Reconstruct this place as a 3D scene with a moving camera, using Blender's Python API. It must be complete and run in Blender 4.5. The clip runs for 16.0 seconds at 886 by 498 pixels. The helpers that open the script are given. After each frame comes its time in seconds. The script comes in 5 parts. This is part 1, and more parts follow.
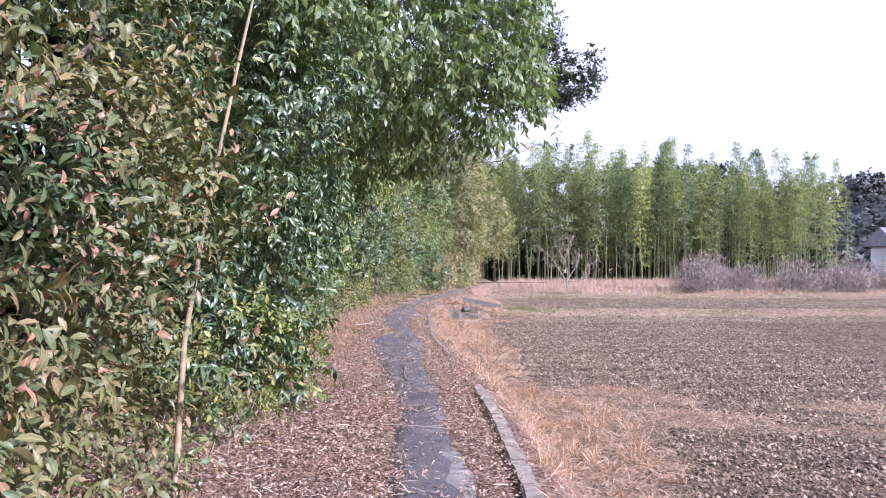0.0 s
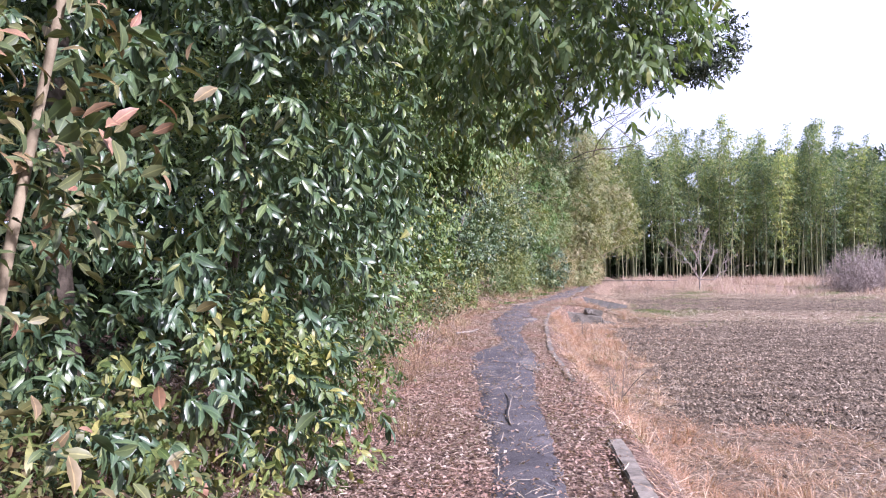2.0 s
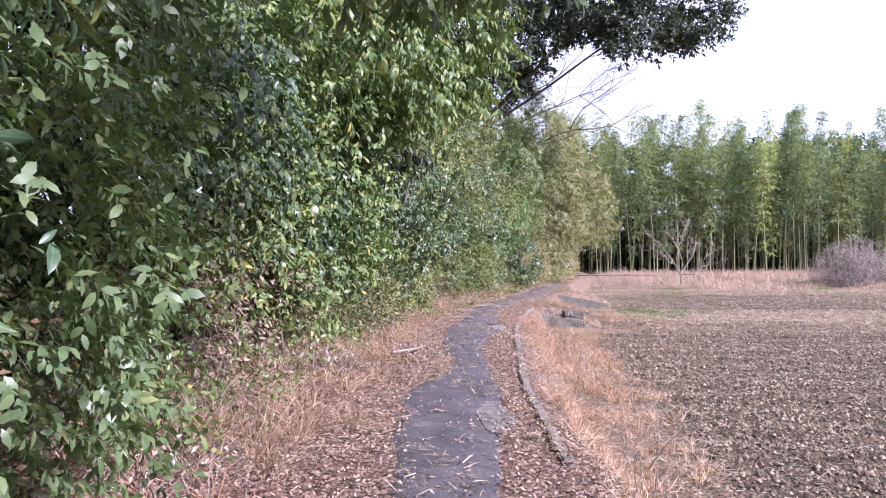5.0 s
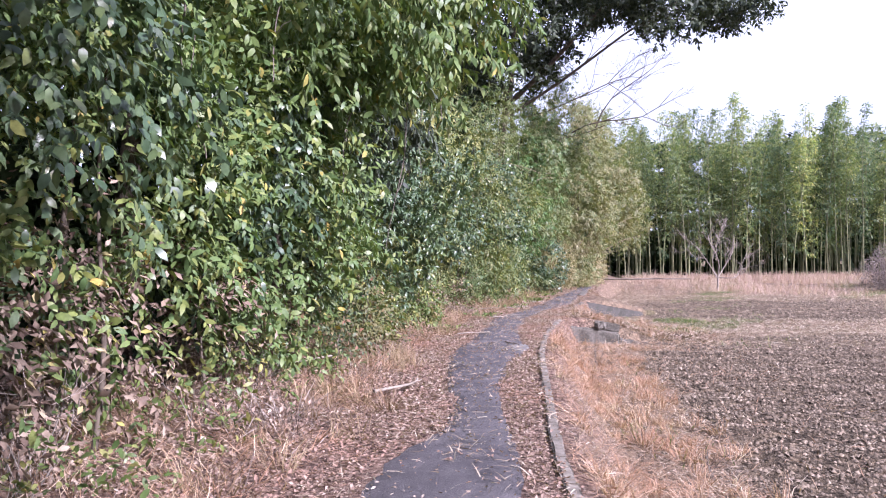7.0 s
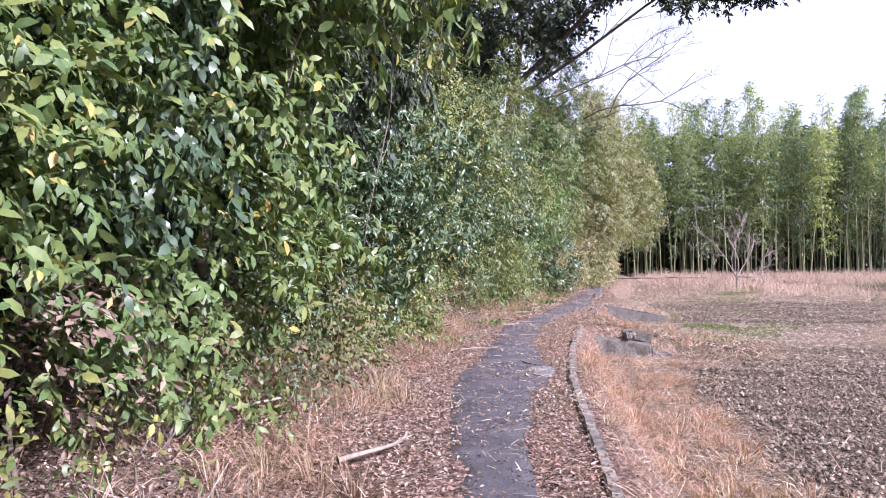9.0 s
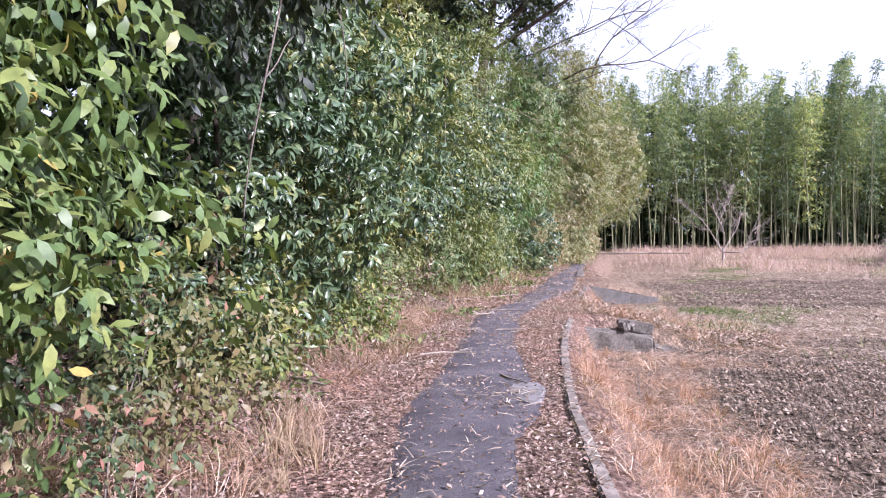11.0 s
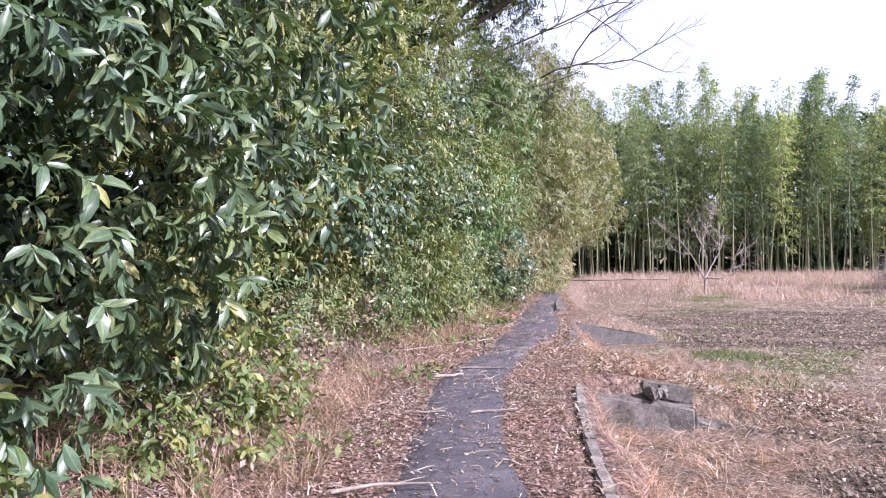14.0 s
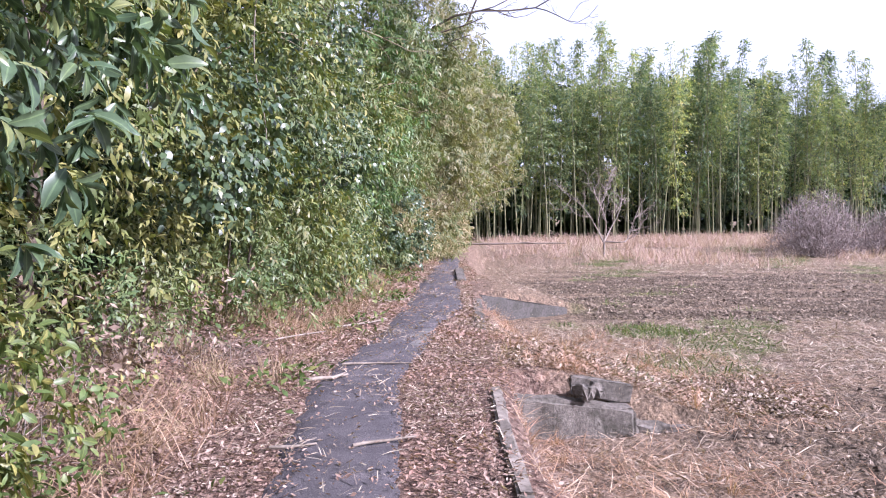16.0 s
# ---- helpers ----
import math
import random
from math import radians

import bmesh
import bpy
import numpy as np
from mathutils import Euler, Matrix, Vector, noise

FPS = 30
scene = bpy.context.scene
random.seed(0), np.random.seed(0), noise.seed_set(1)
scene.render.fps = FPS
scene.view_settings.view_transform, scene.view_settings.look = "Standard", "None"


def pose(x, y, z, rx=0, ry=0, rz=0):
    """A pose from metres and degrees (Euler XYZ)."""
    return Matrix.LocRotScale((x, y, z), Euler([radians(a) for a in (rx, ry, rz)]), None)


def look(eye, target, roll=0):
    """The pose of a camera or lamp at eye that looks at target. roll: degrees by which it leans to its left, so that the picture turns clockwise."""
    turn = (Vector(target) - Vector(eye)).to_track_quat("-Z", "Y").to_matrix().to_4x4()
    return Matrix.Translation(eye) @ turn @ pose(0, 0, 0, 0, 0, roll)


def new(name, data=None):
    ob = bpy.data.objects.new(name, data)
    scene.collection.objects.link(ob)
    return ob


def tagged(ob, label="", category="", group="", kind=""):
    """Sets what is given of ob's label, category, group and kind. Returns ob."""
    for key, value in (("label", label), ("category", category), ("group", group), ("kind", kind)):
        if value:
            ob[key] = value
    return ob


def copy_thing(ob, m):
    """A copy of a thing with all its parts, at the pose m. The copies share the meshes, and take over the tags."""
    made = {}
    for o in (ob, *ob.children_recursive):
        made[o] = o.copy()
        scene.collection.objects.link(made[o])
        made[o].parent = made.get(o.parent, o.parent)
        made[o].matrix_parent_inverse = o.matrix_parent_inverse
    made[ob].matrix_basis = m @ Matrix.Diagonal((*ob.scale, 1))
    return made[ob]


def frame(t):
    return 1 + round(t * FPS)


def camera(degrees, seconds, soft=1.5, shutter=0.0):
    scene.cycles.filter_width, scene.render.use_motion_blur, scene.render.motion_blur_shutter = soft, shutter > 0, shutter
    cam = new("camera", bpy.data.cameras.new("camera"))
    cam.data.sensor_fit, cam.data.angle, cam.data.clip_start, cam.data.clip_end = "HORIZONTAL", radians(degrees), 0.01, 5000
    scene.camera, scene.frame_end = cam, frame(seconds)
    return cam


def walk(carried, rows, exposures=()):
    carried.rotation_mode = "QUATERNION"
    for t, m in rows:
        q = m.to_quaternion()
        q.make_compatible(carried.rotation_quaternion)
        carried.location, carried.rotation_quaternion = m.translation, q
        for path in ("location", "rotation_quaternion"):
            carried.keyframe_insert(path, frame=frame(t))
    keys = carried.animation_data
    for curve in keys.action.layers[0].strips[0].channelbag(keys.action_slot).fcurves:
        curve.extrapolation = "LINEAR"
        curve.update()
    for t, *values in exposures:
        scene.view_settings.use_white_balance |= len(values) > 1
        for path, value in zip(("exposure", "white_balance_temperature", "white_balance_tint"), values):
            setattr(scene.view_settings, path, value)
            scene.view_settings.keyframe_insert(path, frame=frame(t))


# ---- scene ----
cam = camera(59.9, 16.0, soft=1.1)
METRES, EYE, TILT, LEAN, TURN = 21.0, 1.5, 1.0, 0.0, 0.0
ROWS = [
    (0.0, 0.0, 0.0, 0.0, 0.0, 0.0, -0.0),
    (0.5, -0.0007, 0.0344, -0.0008, 2.81, 0.02, 0.15),
    (1.0, 0.0008, 0.0694, -0.0016, 6.2, 0.11, 0.25),
    (1.5, -0.001, 0.1051, -0.0031, 8.25, 0.11, 0.41),
    (2.0, 0.0, 0.1383, -0.0041, 8.8, -0.15, 0.42),
    (2.5, -0.0007, 0.1724, -0.0063, 8.53, -0.17, 0.43),
    (3.0, -0.0002, 0.2056, -0.0069, 7.0, -0.5, 0.41),
    (3.5, -0.0021, 0.2387, -0.0069, 6.16, -0.68, 0.39),
    (4.0, -0.0024, 0.271, -0.0086, 6.45, -0.59, 0.42),
    (4.5, -0.0037, 0.3045, -0.0091, 6.53, -0.62, 0.47),
    (5.0, -0.0055, 0.336, -0.0107, 6.53, -0.57, 0.48),
    (7.5, -0.0127, 0.4988, -0.013, 9.57, -0.13, 0.8),
    (8.0, -0.0173, 0.5309, -0.0133, 10.77, 0.14, 0.8),
    (8.5, -0.0222, 0.562, -0.0142, 10.1, 0.13, 0.75),
    (9.0, -0.0283, 0.5924, -0.0154, 8.19, -0.5, 0.73),
    (9.5, -0.0302, 0.6237, -0.0162, 6.54, -1.24, 0.7),
    (12.0, -0.0391, 0.7814, -0.0179, 6.16, -2.61, 0.83),
    (12.5, -0.0405, 0.8133, -0.0197, 6.14, -2.21, 0.82),
    (13.0, -0.044, 0.8457, -0.0212, 5.49, -0.98, 0.83),
    (13.5, -0.0475, 0.877, -0.0222, 4.01, -0.45, 0.74),
    (14.0, -0.0499, 0.9052, -0.0222, 2.96, -0.6, 0.81),
    (14.5, -0.05, 0.9299, -0.0221, 1.78, -1.35, 0.77),
    (15.0, -0.0485, 0.9526, -0.0226, -0.81, -2.0, 0.74),
    (15.5, -0.0485, 0.9751, -0.0222, -2.63, -2.78, 0.72),
    (16.0, -0.0477, 0.9966, -0.0224, -4.86, -3.52, 0.64),
]
walk(cam, [(t, pose(0, 0, EYE, TILT, LEAN, TURN) @ pose(METRES * x, METRES * y, METRES * z, 90 + pitch, roll, yaw)) for t, x, y, z, yaw, pitch, roll in ROWS],
     [(0.0, 1.3, 5650, 33), (16.0, 1.3, 5650, 33)])

# ---- light ----
world = bpy.data.worlds.new("overcast_sky")
scene.world = world
world.use_nodes = True
wn, wl = world.node_tree.nodes, world.node_tree.links
SUN_EL, SUN_AZ = 31.0, 120.0   # height above the horizon; clockwise from straight ahead
sky = wn.new("ShaderNodeTexSky")
sky.sky_type, sky.sun_disc = "NISHITA", False
sky.sun_elevation, sky.sun_rotation = radians(SUN_EL), radians(SUN_AZ)
sky.air_density, sky.dust_density, sky.ozone_density = 1.0, 3.0, 1.0
veil = wn.new("ShaderNodeMix")          # thin bright cloud over the clear sky
veil.data_type = "RGBA"
veil.inputs[0].default_value = 0.72
wl.new(sky.outputs[0], veil.inputs[6])
veil.inputs[7].default_value = (8.4, 9.0, 10.2, 1)
wl.new(veil.outputs[2], wn["Background"].inputs["Color"])
wn["Background"].inputs["Strength"].default_value = 0.072

sun = new("sun", bpy.data.lights.new("sun", "SUN"))
sun.data.energy, sun.data.angle, sun.data.color = 5.0, radians(3), (1.0, 0.96, 0.91)
_a, _e = radians(SUN_AZ), radians(SUN_EL)
sun.matrix_world = look((0, 0, 30), Vector((0, 0, 30)) - Vector((math.sin(_a) * math.cos(_e), math.cos(_a) * math.cos(_e), math.sin(_e))))

# ---- materials ----


def shade(name, rough=0.8, spec=0.3):
    m = bpy.data.materials.new(name)
    m.use_nodes = True
    nt = m.node_tree
    b = nt.nodes["Principled BSDF"]
    b.inputs["Roughness"].default_value = rough
    b.inputs["Specular IOR Level"].default_value = spec
    return m, nt, b


def node(nt, kind, **values):
    n = nt.nodes.new(kind)
    for key, v in values.items():
        n.inputs[key].default_value = v
    return n


def ramp(nt, source, stops):
    r = nt.nodes.new("ShaderNodeValToRGB")
    els = r.color_ramp.elements
    while len(els) < len(stops):
        els.new(0.5)
    for el, (p, c) in zip(els, stops):
        el.position, el.color = p, (*c, 1)
    nt.links.new(source, r.inputs[0])
    return r.outputs[0]


def noise_tex(nt, scale, detail=4, rough=0.6):
    tc = nt.nodes.new("ShaderNodeNewGeometry")
    n = node(nt, "ShaderNodeTexNoise", Scale=scale, Detail=detail, Roughness=rough)
    nt.links.new(tc.outputs["Position"], n.inputs["Vector"])
    return n.outputs["Fac"]


def mixc(nt, fac, a, b, blend="MIX"):
    m = nt.nodes.new("ShaderNodeMix")
    m.data_type, m.blend_type = "RGBA", blend
    for sock, v in ((m.inputs[0], fac), (m.inputs[6], a), (m.inputs[7], b)):
        if isinstance(v, (int, float)):
            sock.default_value = v
        elif isinstance(v, tuple):
            sock.default_value = (*v, 1)
        else:
            nt.links.new(v, sock)
    return m.outputs[2]


def bump(nt, b, height, strength=0.5, dist=0.02):
    n = node(nt, "ShaderNodeBump", Strength=strength, Distance=dist)
    nt.links.new(height, n.inputs["Height"])
    nt.links.new(n.outputs[0], b.inputs["Normal"])


def leaf_mat(name, stops, rough=0.4, spec=0.5, through_light=0.25, patch=None, by_plant=0.0):
    """Leaves that differ one from another, and in patches about a metre wide."""
    m, nt, b = shade(name, rough, spec)
    g = nt.nodes.new("ShaderNodeNewGeometry")
    col = ramp(nt, g.outputs["Random Per Island"], stops)
    if by_plant:
        plant = nt.nodes.new("ShaderNodeObjectInfo")
        lo, hi = 1 - by_plant, 1 + by_plant
        col = mixc(nt, 1.0, col, ramp(nt, plant.outputs["Random"], [(0, (lo * 0.85, lo, lo * 1.1)), (1, (hi * 1.12, hi, hi * 0.8))]), "MULTIPLY")
    if patch:
        big = ramp(nt, noise_tex(nt, 0.9, 2), [(0.4, (0, 0, 0)), (0.65, (1, 1, 1))])
        col = mixc(nt, big, col, mixc(nt, 0.75, col, patch))
    fine = ramp(nt, noise_tex(nt, 28, 3), [(0.3, (0.72, 0.72, 0.72)), (0.7, (1.15, 1.15, 1.15))])
    col = mixc(nt, 1.0, col, fine, "MULTIPLY")
    vein = nt.nodes.new("ShaderNodeAttribute")
    vein.attribute_name = "rib"
    rib = ramp(nt, vein.outputs["Fac"], [(0.86, (0, 0, 0)), (0.93, (1, 1, 1))])
    col = mixc(nt, rib, col, mixc(nt, 1.0, col, (1.7, 1.6, 1.5), "MULTIPLY"))
    nt.links.new(col, b.inputs["Base Color"])
    if through_light:
        tr = nt.nodes.new("ShaderNodeBsdfTranslucent")
        nt.links.new(mixc(nt, 1.0, col, (1.5, 1.6, 0.7), "MULTIPLY"), tr.inputs["Color"])
        mx = node(nt, "ShaderNodeMixShader", Fac=through_light)
        nt.links.new(b.outputs[0], mx.inputs[1])
        nt.links.new(tr.outputs[0], mx.inputs[2])
        nt.links.new(mx.outputs[0], nt.nodes["Material Output"].inputs["Surface"])
    return m


def rough_mat(name, lo, hi, scale, rough=0.9, bump_scale=None, strength=0.4, spec=0.2, dist=0.01):
    m, nt, b = shade(name, rough, spec)
    a = ramp(nt, noise_tex(nt, scale, 6, 0.65), [(0.3, lo), (0.7, hi)])
    bgn = ramp(nt, noise_tex(nt, scale * 0.12, 3), [(0.3, (0.75, 0.75, 0.75)), (0.7, (1.15, 1.15, 1.15))])
    nt.links.new(mixc(nt, 1.0, a, bgn, "MULTIPLY"), b.inputs["Base Color"])
    bump(nt, b, noise_tex(nt, bump_scale or scale * 2, 5, 0.7), strength, dist)
    return m


def stained_mat(name, lo, hi):
    """Old concrete with pits and blotches of black moss."""
    m, nt, b = shade(name, 0.95, 0.2)
    a = ramp(nt, noise_tex(nt, 30, 6, 0.7), [(0.3, lo), (0.7, hi)])
    moss = ramp(nt, noise_tex(nt, 4.5, 6, 0.7), [(0.5, (0, 0, 0)), (0.64, (1, 1, 1))])
    nt.links.new(mixc(nt, moss, a, mixc(nt, 0.62, a, (0.045, 0.045, 0.034))), b.inputs["Base Color"])
    bump(nt, b, noise_tex(nt, 55, 6, 0.75), 0.9, 0.02)
    return m


M_OAK = leaf_mat("evergreen_leaf", [(0, (0.04, 0.070, 0.034)), (0.5, (0.066, 0.106, 0.048)), (0.93, (0.115, 0.155, 0.056)), (1, (0.25, 0.24, 0.07))], 0.36, 0.5, 0.14, (0.058, 0.10, 0.058))
# Lighter copy of the evergreen leaf, with sunlight put into its colour.
M_SUNLIT = leaf_mat("sunlit_evergreen_leaf", [(0, (0.07, 0.112, 0.046)), (0.5, (0.11, 0.162, 0.062)), (0.93, (0.175, 0.215, 0.078)), (1, (0.29, 0.28, 0.09))], 0.42, 0.45, 0.3, (0.10, 0.15, 0.07))
M_BIGLEAF = leaf_mat("big_glossy_leaf", [(0, (0.05, 0.085, 0.042)), (0.5, (0.082, 0.126, 0.06)), (0.93, (0.135, 0.178, 0.07)), (1, (0.26, 0.25, 0.08))], 0.36, 0.5, 0.18, (0.068, 0.115, 0.066))
M_MIX = leaf_mat("mixed_shrub_leaf", [(0, (0.035, 0.066, 0.028)), (0.55, (0.066, 0.095, 0.038)), (0.75, (0.125, 0.125, 0.055)), (0.89, (0.17, 0.125, 0.07)), (1, (0.27, 0.13, 0.095))], 0.5, 0.38, 0.16, (0.145, 0.13, 0.045))
M_BRIGHT = leaf_mat("bright_shrub_leaf", [(0, (0.069, 0.120, 0.043)), (0.55, (0.129, 0.182, 0.055)), (0.96, (0.217, 0.237, 0.067)), (1, (0.474, 0.333, 0.085))], 0.48, 0.4, 0.2, (0.099, 0.158, 0.051))
M_BAMLEAF = leaf_mat("bamboo_leaf", [(0, (0.07, 0.118, 0.05)), (0.6, (0.118, 0.18, 0.068)), (0.92, (0.19, 0.225, 0.095)), (1, (0.33, 0.27, 0.14))], 0.45, 0.4, 0.25, (0.19, 0.19, 0.075))
M_LEANLEAF = leaf_mat("pale_bamboo_leaf", [(0, (0.09, 0.13, 0.05)), (0.5, (0.16, 0.19, 0.08)), (0.9, (0.26, 0.25, 0.12)), (1, (0.36, 0.31, 0.17))], 0.5, 0.4, 0.3, (0.24, 0.21, 0.11))
M_GROVE = leaf_mat("grove_leaf", [(0, (0.10, 0.155, 0.105)), (0.5, (0.18, 0.245, 0.15)), (0.85, (0.29, 0.33, 0.18)), (1, (0.39, 0.36, 0.21))], 0.5, 0.4, 0.42, None, 0.4)
# The dark tree's own leaf colour; on other crowns it stands for shade.
M_DARKTREE_SHADE = leaf_mat("dark_tree_and_shade_leaf", [(0, (0.028, 0.042, 0.030)), (1, (0.066, 0.084, 0.042))], 0.5, 0.4, 0.15)
# Leaf colour darkened to stand for deep shade in the filler masses.
M_SHADEFILL = leaf_mat("shade_filler_leaf", [(0, (0.018, 0.035, 0.015)), (1, (0.045, 0.075, 0.025))], 0.6, 0.3, 0.1)
M_LITTER = leaf_mat("fallen_leaf", [(0, (0.18, 0.122, 0.098)), (0.35, (0.28, 0.205, 0.168)), (0.75, (0.37, 0.29, 0.24)), (1, (0.50, 0.425, 0.36))], 0.8, 0.2, 0.2, (0.35, 0.215, 0.17))
M_STRAW = leaf_mat("dry_grass_blade", [(0, (0.17, 0.095, 0.06)), (0.45, (0.38, 0.24, 0.155)), (0.8, (0.56, 0.41, 0.29)), (1, (0.74, 0.62, 0.48))], 0.7, 0.25, 0.2, (0.38, 0.21, 0.135))
M_MATTED = leaf_mat("matted_straw", [(0, (0.10, 0.075, 0.06)), (0.4, (0.26, 0.20, 0.16)), (0.75, (0.42, 0.33, 0.265)), (1, (0.62, 0.54, 0.45))], 0.8, 0.2, 0.1, (0.36, 0.235, 0.16))
M_PALE = leaf_mat("pale_straw", [(0, (0.202, 0.151, 0.115)), (0.5, (0.367, 0.293, 0.220)), (1, (0.567, 0.494, 0.388))], 0.75, 0.2, 0.1)
M_REED = leaf_mat("tall_dry_grass", [(0, (0.276, 0.185, 0.161)), (0.5, (0.468, 0.348, 0.290)), (1, (0.659, 0.550, 0.457))], 0.75, 0.2, 0.2, (0.362, 0.236, 0.210))
M_WITHERED = leaf_mat("withered_leaf", [(0, (0.09, 0.06, 0.045)), (0.5, (0.2, 0.145, 0.11)), (0.9, (0.33, 0.26, 0.2)), (1, (0.30, 0.27, 0.08))], 0.75, 0.25, 0.15)
M_RUST = leaf_mat("rusty_grass_blade", [(0, (0.14, 0.075, 0.05)), (0.5, (0.30, 0.185, 0.13)), (1, (0.50, 0.38, 0.28))], 0.75, 0.2, 0.2, (0.33, 0.27, 0.16))
M_TWIG = rough_mat("twig_bark", (0.095, 0.079, 0.066), (0.245, 0.211, 0.176), 30)
M_BRUSH = leaf_mat("bare_brush_twig", [(0, (0.15, 0.12, 0.105)), (0.6, (0.29, 0.24, 0.215)), (1, (0.46, 0.40, 0.36))], 0.85, 0.2, 0)
M_DEADTWIG = leaf_mat("dead_twig", [(0, (0.10, 0.078, 0.064)), (0.6, (0.24, 0.195, 0.162)), (1, (0.44, 0.38, 0.33))], 0.85, 0.2, 0)
M_BARE = rough_mat("grey_twig_bark", (0.17, 0.14, 0.12), (0.36, 0.31, 0.27), 20)
M_BARK = rough_mat("trunk_bark", (0.05, 0.04, 0.03), (0.16, 0.13, 0.10), 14, 0.95, 22, 0.8)
M_STEM = rough_mat("pale_stem_bark", (0.173, 0.135, 0.084), (0.300, 0.253, 0.169), 18, 0.8)
M_CULM = rough_mat("bamboo_culm_skin", (0.12, 0.135, 0.07), (0.28, 0.27, 0.16), 1.5, 0.5, 10, 0.1)
M_CONC = rough_mat("weathered_concrete", (0.097, 0.083, 0.068), (0.299, 0.264, 0.220), 9, 0.9, 40, 0.5)
M_OLDCONC = stained_mat("stained_old_concrete", (0.085, 0.078, 0.066), (0.24, 0.215, 0.185))
M_DARKCONC = stained_mat("dark_damp_concrete", (0.05, 0.047, 0.043), (0.135, 0.127, 0.115))
M_GREENWEED = leaf_mat("low_weed_leaf", [(0, (0.06, 0.10, 0.03)), (0.7, (0.12, 0.17, 0.05)), (1, (0.26, 0.25, 0.09))], 0.5, 0.3, 0.25)
M_CLOD = leaf_mat("soil_clod", [(0, (0.10, 0.078, 0.058)), (0.7, (0.20, 0.158, 0.118)), (1, (0.36, 0.285, 0.215))], 0.95, 0.1, 0)
M_YELLOW = leaf_mat("yellow_leaf", [(0, (0.17, 0.18, 0.045)), (1, (0.36, 0.33, 0.10))], 0.55, 0.3, 0.2)
M_DEADWOOD = rough_mat("bleached_dead_wood", (0.166, 0.137, 0.108), (0.323, 0.279, 0.230), 25, 0.85)


def asphalt_mat():
    m, nt, b = shade("worn_asphalt", 0.8, 0.35)
    grit = ramp(nt, noise_tex(nt, 160, 3, 0.75), [(0.36, (0.035, 0.033, 0.037)), (0.52, (0.078, 0.074, 0.08)), (0.66, (0.15, 0.14, 0.14)), (0.8, (0.34, 0.31, 0.29))])
    stain = ramp(nt, noise_tex(nt, 2.3, 7, 0.7), [(0.32, (0.7, 0.67, 0.68)), (0.55, (1.2, 1.15, 1.13)), (0.72, (2.0, 1.85, 1.75))])
    nt.links.new(mixc(nt, 1.0, grit, stain, "MULTIPLY"), b.inputs["Base Color"])
    bump(nt, b, noise_tex(nt, 70, 5, 0.75), 0.9, 0.012)
    return m


def ground_mat():
    m, nt, b = shade("earth_and_litter", 0.95, 0.1)

    def attr(n):
        a = nt.nodes.new("ShaderNodeAttribute")
        a.attribute_name = n
        return a.outputs["Fac"]
    f1, f2 = noise_tex(nt, 45, 6, 0.75), noise_tex(nt, 6, 5, 0.65)
    geo = nt.nodes.new("ShaderNodeNewGeometry")

    def cells(scale):
        v = node(nt, "ShaderNodeTexVoronoi", Scale=scale)
        nt.links.new(geo.outputs["Position"], v.inputs["Vector"])
        s = nt.nodes.new("ShaderNodeSeparateColor")
        nt.links.new(v.outputs["Color"], s.inputs[0])
        return s.outputs[0], v.outputs["Distance"]
    leafy, leaf_d = cells(30)
    clod, clod_d = cells(22)
    soil = mixc(nt, 0.5, ramp(nt, f1, [(0.3, (0.057, 0.045, 0.032)), (0.55, (0.131, 0.104, 0.076)), (0.75, (0.286, 0.228, 0.166))]), ramp(nt, clod, [(0, (0.057, 0.045, 0.032)), (0.7, (0.137, 0.106, 0.079)), (1, (0.308, 0.244, 0.179))]))
    straw = ramp(nt, f1, [(0.3, (0.10, 0.074, 0.055)), (0.5, (0.22, 0.165, 0.12)), (0.72, (0.42, 0.33, 0.245))])
    litter = mixc(nt, 0.65, ramp(nt, f1, [(0.3, (0.10, 0.066, 0.054)), (0.7, (0.29, 0.2, 0.16))]), ramp(nt, leafy, [(0, (0.11, 0.07, 0.057)), (0.5, (0.23, 0.155, 0.125)), (1, (0.42, 0.32, 0.26))]))
    green = ramp(nt, f1, [(0.3, (0.06, 0.075, 0.03)), (0.7, (0.16, 0.18, 0.07))])
    mid = ramp(nt, noise_tex(nt, 14, 4, 0.7), [(0.36, (0.6, 0.6, 0.62)), (0.5, (1, 1, 1)), (0.66, (1.45, 1.42, 1.36))])
    tone = mixc(nt, 1.0, ramp(nt, f2, [(0.35, (0.66, 0.66, 0.66)), (0.65, (1.3, 1.26, 1.2))]), mid, "MULTIPLY")
    c = mixc(nt, attr("straw"), soil, straw)
    c = mixc(nt, attr("litter"), c, litter)
    c = mixc(nt, attr("green"), c, green)
    nt.links.new(mixc(nt, 1.0, c, tone, "MULTIPLY"), b.inputs["Base Color"])
    mix_h = nt.nodes.new("ShaderNodeMath")
    mix_h.operation = "ADD"
    nt.links.new(f1, mix_h.inputs[0])
    nt.links.new(clod_d, mix_h.inputs[1])
    bump(nt, b, mix_h.outputs[0], 1.0, 0.05)
    return m


M_ASPHALT, M_GROUND = asphalt_mat(), ground_mat()

# ---- building helpers ----


